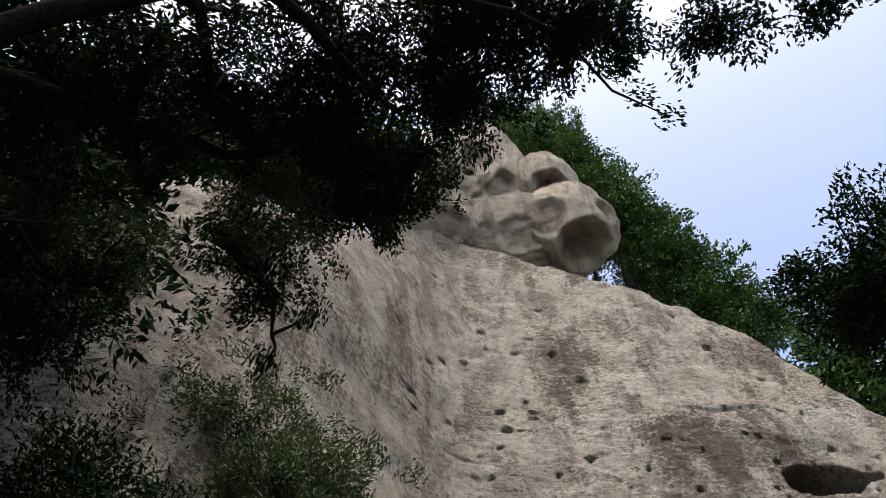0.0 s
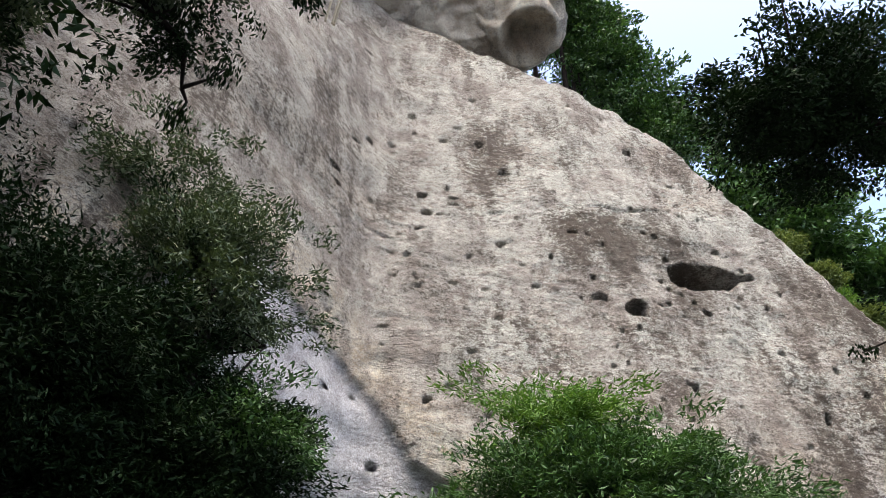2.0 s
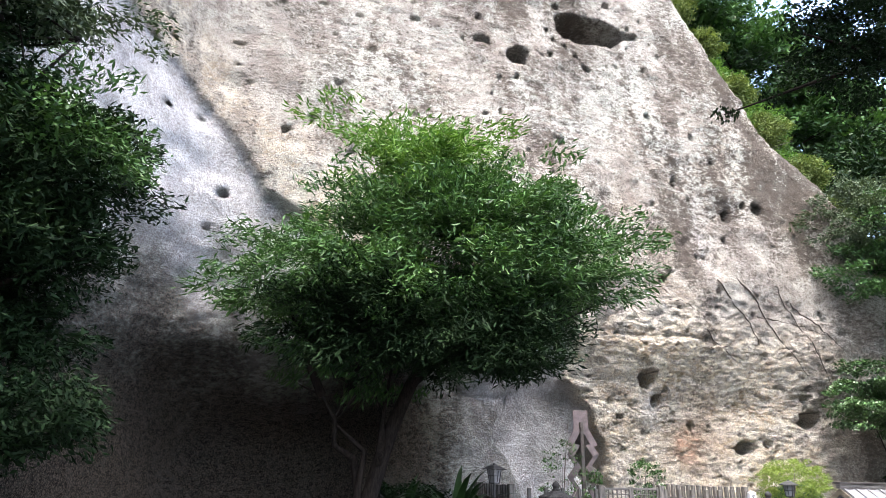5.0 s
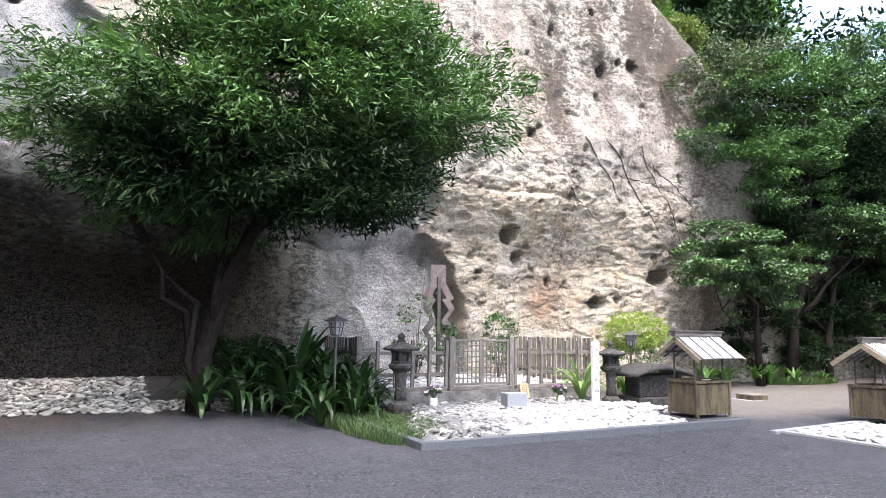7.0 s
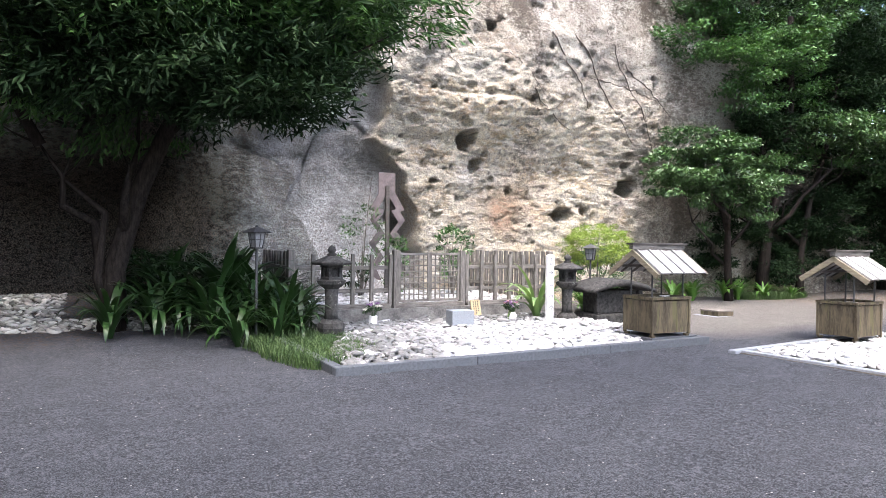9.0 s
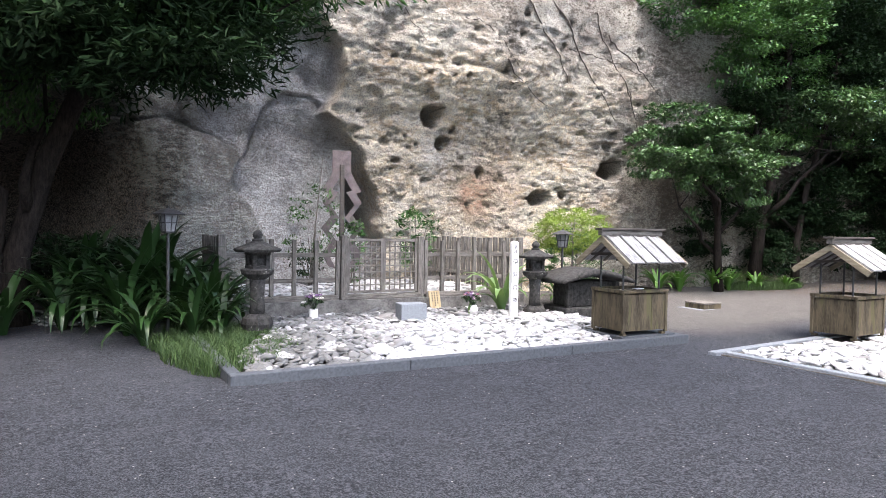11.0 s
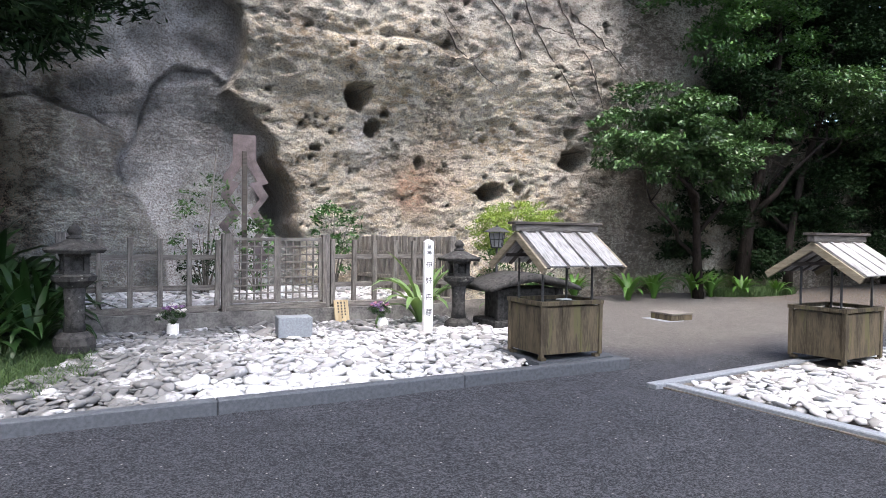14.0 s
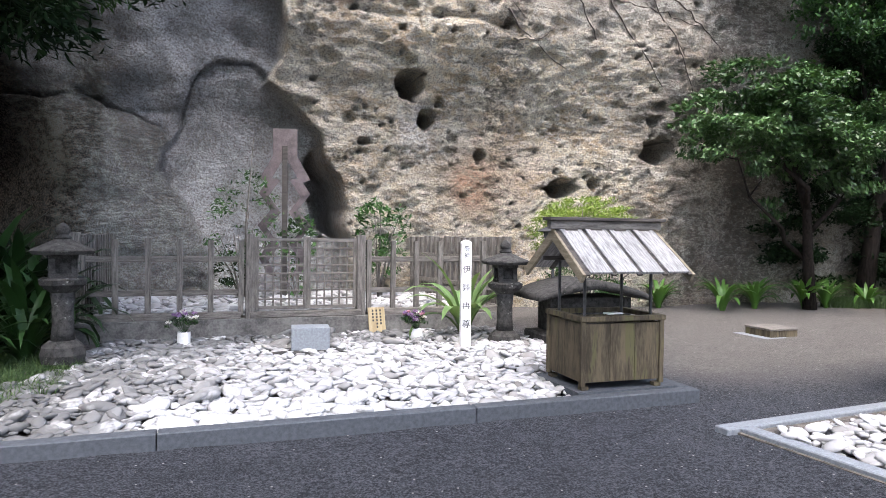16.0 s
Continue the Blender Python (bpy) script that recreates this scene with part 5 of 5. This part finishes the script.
part("stone", lathe([(0.42, -0.02), (0.46, 0.02), (0.44, 0.06), (0.36, 0.075)], 11, Matrix.Diagonal((1.0, 0.55, 1.0, 1))), OLD_STONE, flat)
block_ = thing("stone_block", "smooth grey granite block on a flat stone", "stone block", pose(-3.02, 2.92, 0.13, 0, 0, -6))
part("block", blk((0.43, 0.30, 0.26), None, 0.008), GRANITE_PALE, block_)

step = thing("wooden_step", "low brown wooden step on the sandy court", "step", pose(3.88, 2.98, 0.0, 0, 0, -2))
part("top_board", blk((0.52, 0.52, 0.03), pose(0, 0, 0.105), 0.004), SILVER_WOOD_X, step)
for s in (-1, 1):
    part("side_board", blk((0.50, 0.03, 0.105), pose(0, s * 0.235, 0.0), 0.003), BOX_WOOD, step)
    part("side_board", blk((0.03, 0.44, 0.105), pose(s * 0.235, 0, 0.0), 0.003), BOX_WOOD, step)
part("base_slab", blk((0.72, 0.66, 0.008), pose(-0.05, 0, 0.0)), GRANITE_PALE, step)

# stone incense shelter with a curved roof
hut = thing("stone_shelter", "low dark stone shelter with a curved slab roof", "stone shelter", pose(0.48, 2.85, 0.0, 0, 0, -4))
part("plinth", blk((1.25, 0.75, 0.22), pose(0, 0, 0.0), 0.02), OLD_STONE, hut)
part("body", blk((1.0, 0.55, 0.46), pose(0.05, 0.05, 0.22), 0.02), OLD_STONE, hut)
for s in (-1, 1):
    part("pillar", blk((0.10, 0.10, 0.46), pose(s * 0.52, -0.28, 0.22), 0.01), OLD_STONE, hut)
us = np.linspace(-0.78, 0.78, 25)
vs = np.array([-0.5, -0.49, 0.0, 0.49, 0.5])
U, V = np.meshgrid(us, vs)
top_z = 0.72 + 0.20 * (1 - np.abs(U / 0.78) ** 1.5) - 0.02 * np.abs(V)
upper = grid_mesh("roof_slab", U, V, np.where(np.abs(V) > 0.495, 0.66 + 0.14 * (1 - np.abs(U / 0.78) ** 1.5), top_z))
sol = part("roof_slab", upper, OLD_STONE, hut)
mod = sol.modifiers.new("thick", 'SOLIDIFY')
mod.thickness = 0.08


# ---- zigzag streamer on its post ----
streamer = thing("zigzag_streamer", "grey-brown metal zigzag paper streamer shape on a dark post", "shrine streamer", pose(-2.96, 6.30, 0.33, 0, 0, -8) @ Matrix.Scale(0.97, 4))
part("post", blk((0.09, 0.07, 2.62), pose(0, 0.04, 0), 0.005), DARK_WOOD, streamer)


def plate(pts, thick=0.02):
    bm = bmesh.new()
    f = bm.faces.new([bm.verts.new((x, 0, z)) for x, z in pts])
    r = bmesh.ops.extrude_face_region(bm, geom=[f])
    bmesh.ops.translate(bm, vec=(0, thick, 0), verts=[v for v in r["geom"] if isinstance(v, bmesh.types.BMVert)])
    bmesh.ops.recalc_face_normals(bm, faces=bm.faces)
    return bm


part("head_plate", plate([(-0.20, 2.42), (0.20, 2.42), (0.20, 2.92), (-0.20, 2.92)]), TIN, streamer).location = (0, 0.09, 0)
for s in (-1, 1):
    top = [(s * 0.0, 2.45), (s * 0.20, 2.45), (s * 0.42, 2.06), (s * 0.26, 2.00)]
    part("shoulder_plate", plate(top), TIN, streamer).location = (0, 0.05, 0)
    zig = [0.16, 0.34, 0.14, 0.36, 0.16, 0.34, 0.20]
    for k in range(6):
        z0, z1 = 2.04 - k * 0.27, 2.04 - (k + 1) * 0.27
        a, b = zig[k], zig[k + 1]
        q = [(s * (a - 0.08), z0), (s * (a + 0.08), z0 + 0.05), (s * (b + 0.08), z1 + 0.05), (s * (b - 0.08), z1)]
        part("zigzag_plate", plate(q), TIN, streamer).location = (0, -0.012 + 0.022 * (k % 2), 0)


# ---- strap-leaved plants ----
def strap_plant(label, m, n, length, width, seed, group, mat=None):
    """A clump of arching strap leaves."""
    rng = np.random.default_rng(seed)
    root = thing("strap_leaf_plant", label, "plant", m, group=group)
    for k in range(n):
        a = rng.uniform(0, 360)
        L = length * rng.uniform(0.7, 1.15)
        up = rng.uniform(0.35, 1.25)
        w = width * rng.uniform(0.8, 1.2)
        bm = bmesh.new()
        rows = []
        x = z = 0.0
        ang = radians(90 - 25 * up * rng.uniform(0.3, 1))
        for i in range(8):
            t = i / 7
            ww = w * (0.55 + 0.9 * t) * (1 - t ** 3) + 0.004
            rows.append([bm.verts.new((x, -ww / 2, z + 0.02 * ww)), bm.verts.new((x, 0, z - 0.16 * ww)), bm.verts.new((x, ww / 2, z + 0.02 * ww))])
            x += math.cos(ang) * L / 7
            z += math.sin(ang) * L / 7
            ang -= radians(up * 24) * (0.5 + t)
        for r0, r1 in zip(rows, rows[1:]):
            for j in (0, 1):
                f = bm.faces.new((r0[j], r0[j + 1], r1[j + 1], r1[j]))
                f.smooth = True
        ob = part("leaf", bm, mat or LEAF_STRAP, root)
        ob.matrix_local = pose(0, 0, 0, 0, 0, a) @ Matrix.Translation((0.03, 0, 0))
    return root


rng = np.random.default_rng(9)
big = [strap_plant("lush dark green crinum clump with arching strap leaves", pose(-8.0, 4.4, rise(-8, 4.4)), 28, 1.35, 0.12, 40 + k, "crinum clumps") for k in range(3)]
for o, (x, y) in zip(big, ((-7.9, 4.55), (-7.1, 4.2), (-6.4, 4.0))):
    o.matrix_world = pose(x, y, rise(x, y))
for k, (x, y, s) in enumerate([(-7.5, 5.0, 1.2), (-6.8, 4.8, 1.35), (-6.1, 4.6, 1.2), (-7.1, 3.6, 0.8), (-6.0, 3.5, 0.9), (-8.6, 4.3, 0.85), (-6.5, 5.4, 1.5), (-5.9, 3.1, 0.7), (-7.6, 5.9, 1.3), (-6.95, 2.75, 0.75), (-6.35, 2.75, 0.7), (-5.85, 3.9, 0.9)]):
    copy_thing(big[k % 3], pose(x, y, rise(x, y), 0, 0, 70 * k) @ Matrix.Scale(s, 4))
pale = strap_plant("broad light green strap-leaved plant beside the name post", pose(-0.88, 3.5, 0.08), 20, 1.25, 0.12, 51, "crinum clumps", leaf_material("pale_strap_leaf", (0.08, 0.16, 0.05), (0.26, 0.36, 0.16), 0.4, 0.25))
far = strap_plant("low green strap-leaved plant along the cliff foot", pose(4.4, 6.3, 0.02), 20, 0.80, 0.10, 52, "row of strap-leaved plants", leaf_material("fresh_strap_leaf", (0.04, 0.11, 0.02), (0.15, 0.28, 0.06), 0.35, 0.25))
for k, (x, y, s) in enumerate([(3.1, 6.5, .8), (5.4, 6.2, 1.1), (6.3, 6.3, 1.0), (7.3, 6.0, 1.15), (8.0, 6.1, 1.0), (8.9, 5.9, 0.9), (10.1, 5.8, .7), (2.2, 6.3, .7), (6.8, 6.8, 1), (1.2, 5.0, .8), (1.9, 5.3, .9)]):
    copy_thing(far, pose(x, y - 0.55, 0.02, 0, 0, 83 * k) @ Matrix.Scale(s, 4))


# ---- shrubs ----
def shrub(name, label, base, ellipsoids, seed, size, clump, per, stems=7, h=0.6, group=""):
    rng = np.random.default_rng(seed)
    root = thing(name, label, "shrub", Matrix.Translation(base), group)
    c0 = np.array(ellipsoids[0][0])
    for k in range(stems):
        e = c0 + rng.normal(size=3) * np.array(ellipsoids[0][1]) * 0.55
        bm = bmesh.new()
        tube(bm, [(0, 0, -0.05), (e[0] * .35, e[1] * .35, e[2] * .5), tuple(e)], [0.022, 0.014, 0.005], 5)
        part("stem", bm, BARK_GREY, root)
    for c, r, n, mt in ellipsoids:
        d = rng.normal(size=(n, 3))
        d /= np.linalg.norm(d, axis=1, keepdims=True)
        cl = np.array(c) + d * rng.uniform(0.3, 1, (n, 1)) ** 0.45 * np.array(r)
        p = crown_points(rng, cl, per, clump)
        part("foliage", leaf_mesh("foliage", p, rng, size[0], size[1], outward=(p - np.array(c)) / np.array(r)), mt, root)
    return root


shrub("azalea_bush", "rounded yellow-green azalea bush behind the stone lantern", (1.45, 4.35, 0), [((0, 0, 1.55), (0.9, 0.7, 0.55), 220, LEAF_YELLOW), ((0, 0, 0.95), (0.75, 0.6, 0.7), 110, LEAF)], 61, (0.055, 0.02), 0.13, 50)
shrub("sapling", "thin leafy sakaki sapling inside the fence", (-3.62, 6.2, 0.33), [((0, 0, 1.25), (0.60, 0.35, 0.85), 60, LEAF), ((-0.1, 0, 0.6), (0.4, 0.3, 0.4), 36, LEAF_SHADE)], 62, (0.085, 0.03), 0.14, 10, 9)
shrub("sapling", "thin leafy sakaki sapling inside the fence", (-1.45, 6.0, 0.33), [((0, 0, 1.15), (0.5, 0.35, 0.6), 46, LEAF), ((0, 0, 0.7), (0.3, 0.3, 0.4), 20, LEAF)], 63, (0.11, 0.038), 0.13, 12, 7)
shrub("ivy_clump", "dark leafy shrub at the foot of the streamer post", (-2.75, 6.3, 0.33), [((0, 0, 0.8), (0.3, 0.25, 0.75), 40, LEAF)], 64, (0.09, 0.04), 0.12, 16, 5)
shrub("undergrowth", "dark undergrowth beneath the big tree", (-7.4, 6.0, 0.25), [((0, 0, 0.6), (1.3, 0.7, 0.6), 90, LEAF_SHADE)], 65, (0.12, 0.04), 0.25, 30, 9)

# greenery hanging along the right shoulder of the cliff
for k, (x, z, r, mt) in enumerate([(3.3, 19.0, 0.8, LEAF_MOSS), (4.0, 17.3, 0.8, LEAF_MOSS), (4.7, 15.2, 0.8, LEAF_MOSS), (5.6, 13.5, 0.8, LEAF_MOSS), (6.6, 11.9, 0.8, LEAF_MOSS), (7.3, 10.4, 0.8, LEAF_MOSS), (7.9, 9.2, 0.7, LEAF_MOSS),
                                  (4.6, 18.6, 1.5, LEAF_NEW), (6.0, 17.0, 1.7, LEAF_NEW), (7.4, 15.0, 1.8, LEAF_NEW), (8.6, 13.0, 1.6, LEAF_NEW), (8.4, 11.0, 1.4, LEAF_NEW)]):
    y = float(cliff_face(np.array(x), np.array(z))) + (0.7 if mt is LEAF_MOSS else 3.0)
    shrub("cliff_edge_shrub", "light green scrub clinging to the cliff shoulder", (x, y + 0.3, z - 0.9), [((0, -0.3, 0.6), (r, r * 0.7, r * 0.75), int(70 * r), mt)], 70 + k, (0.16, 0.05), 0.34, 44, group="scrub on the cliff shoulder")


# ---- grass ----
def grass_patch(label, keep, box, n, h, seed):
    rng = np.random.default_rng(seed)
    p = np.column_stack([rng.uniform(box[0], box[1], n), rng.uniform(box[2], box[3], n)])
    p = p[keep(p[:, 0], p[:, 1])]
    n = len(p)
    z = rise(p[:, 0], p[:, 1])
    d = rng.normal(0, 0.5, (n, 2))
    L = h * rng.uniform(0.5, 1.3, n)
    w = rng.normal(size=(n, 2))
    w = w / np.linalg.norm(w, axis=1, keepdims=True) * 0.005
    a = np.column_stack([p + w, z])
    b = np.column_stack([p - w, z])
    m1 = np.column_stack([p + d * L[:, None] * 0.35 + w * 0.8, z + L * 0.6])
    m2 = np.column_stack([p + d * L[:, None] * 0.35 - w * 0.8, z + L * 0.6])
    c = np.column_stack([p + d * L[:, None] * 1.0, z + L * 0.85])
    co = np.stack([a, b, m2, m1, c], 1).reshape(-1, 3).astype(np.float32)
    i = np.arange(n) * 5
    idx = np.stack([i, i + 1, i + 2, i, i + 2, i + 3, i + 3, i + 2, i + 4], 1).reshape(-1).astype(np.int32)
    me = bpy.data.meshes.new("grass")
    quads(me, co, idx, 3)
    return tagged(part("grass", me, GRASS), label, "grass", kind="stuff")


grass_patch("tufts of green grass at the corner of the pebble bed", lambda x, y: ((x + 6.1) / 0.75) ** 2 + ((y - 2.2) / 1.7) ** 2 + 0.4 * vnoise(x * 2, y * 2, 0, 2) < 1, (-7.2, -4.9, 0.3, 4.2), 16000, 0.20, 5)
grass_patch("thin green grass near the trees", lambda x, y: ((x - 9.6) / 1.6) ** 2 + ((y - 5.6) / 0.5) ** 2 < 1, (7.8, 11.4, 5.0, 6.2), 7000, 0.22, 6)

# sacred ropes hanging down the rock face
ROPE = plain("straw_rope", (0.40, 0.35, 0.25), (0.58, 0.52, 0.40), 30, 0.9)
for k, (x, dx, zt, zb) in enumerate([(-15.8, 0.1, 45, 24.5), (-15.5, 0.0, 45, 26.0), (-15.65, 0.1, 45, 25.2), (-17.4, 0.1, 34, 25), (-18.0, 0.1, 34, 26), (-18.6, 0.0, 33, 25.5)]):
    bm = bmesh.new()
    y0 = float(cliff_face(np.array(x), np.array(zb))) - 1.0
    tube(bm, [(x, y0 + 3.0, zt), (x + dx, y0 + 1.2, (zt + zb) / 2), (x + dx * 2, y0, zb)], [0.06, 0.06, 0.05], 6)
    tagged(part("straw_rope", bm, ROPE), "pale straw rope hanging down the cliff face", "rope", group="hanging straw ropes")

# dry vines creeping over the rock
VINE = plain("dry_vine", (0.05, 0.042, 0.036), (0.13, 0.11, 0.095), 12, 0.9, strength=0.4)
vine_rng = np.random.default_rng(91)
for x0, z0, x1, z1, r in ((0.85, 5.5, 2.3, 4.6, .016), (1.3, 6.9, 3.0, 5.1, .020), (2.1, 7.1, 4.3, 4.4, .022), (2.7, 6.0, 4.9, 5.6, .018), (3.3, 7.4, 4.7, 5.0, .016), (1.0, 5.0, 1.9, 5.3, .014), (-0.3, 6.2, 1.2, 5.4, .014), (3.9, 6.5, 5.6, 5.2, .018), (4.4, 5.4, 5.4, 3.9, .014), (-2.4, 6.4, -1.2, 5.6, .014)):
    pts, bend = [], vine_rng.uniform(-0.25, 0.25)
    for t in np.linspace(0, 1, 15):
        x, z = x0 + (x1 - x0) * t, z0 + (z1 - z0) * t + bend * math.sin(math.pi * t)
        x, z = x + vine_rng.normal(0, 0.02), z + vine_rng.normal(0, 0.02)
        pts.append((x, face_at(x, z) - 0.012, z))
    bm = bmesh.new()
    tube(bm, pts, list(np.linspace(r, r * 0.4, 15)), 5)
    tagged(part("vine", bm, VINE), "thin dry grey-brown vine creeping over the rock", "vine", group="vines on the rock")
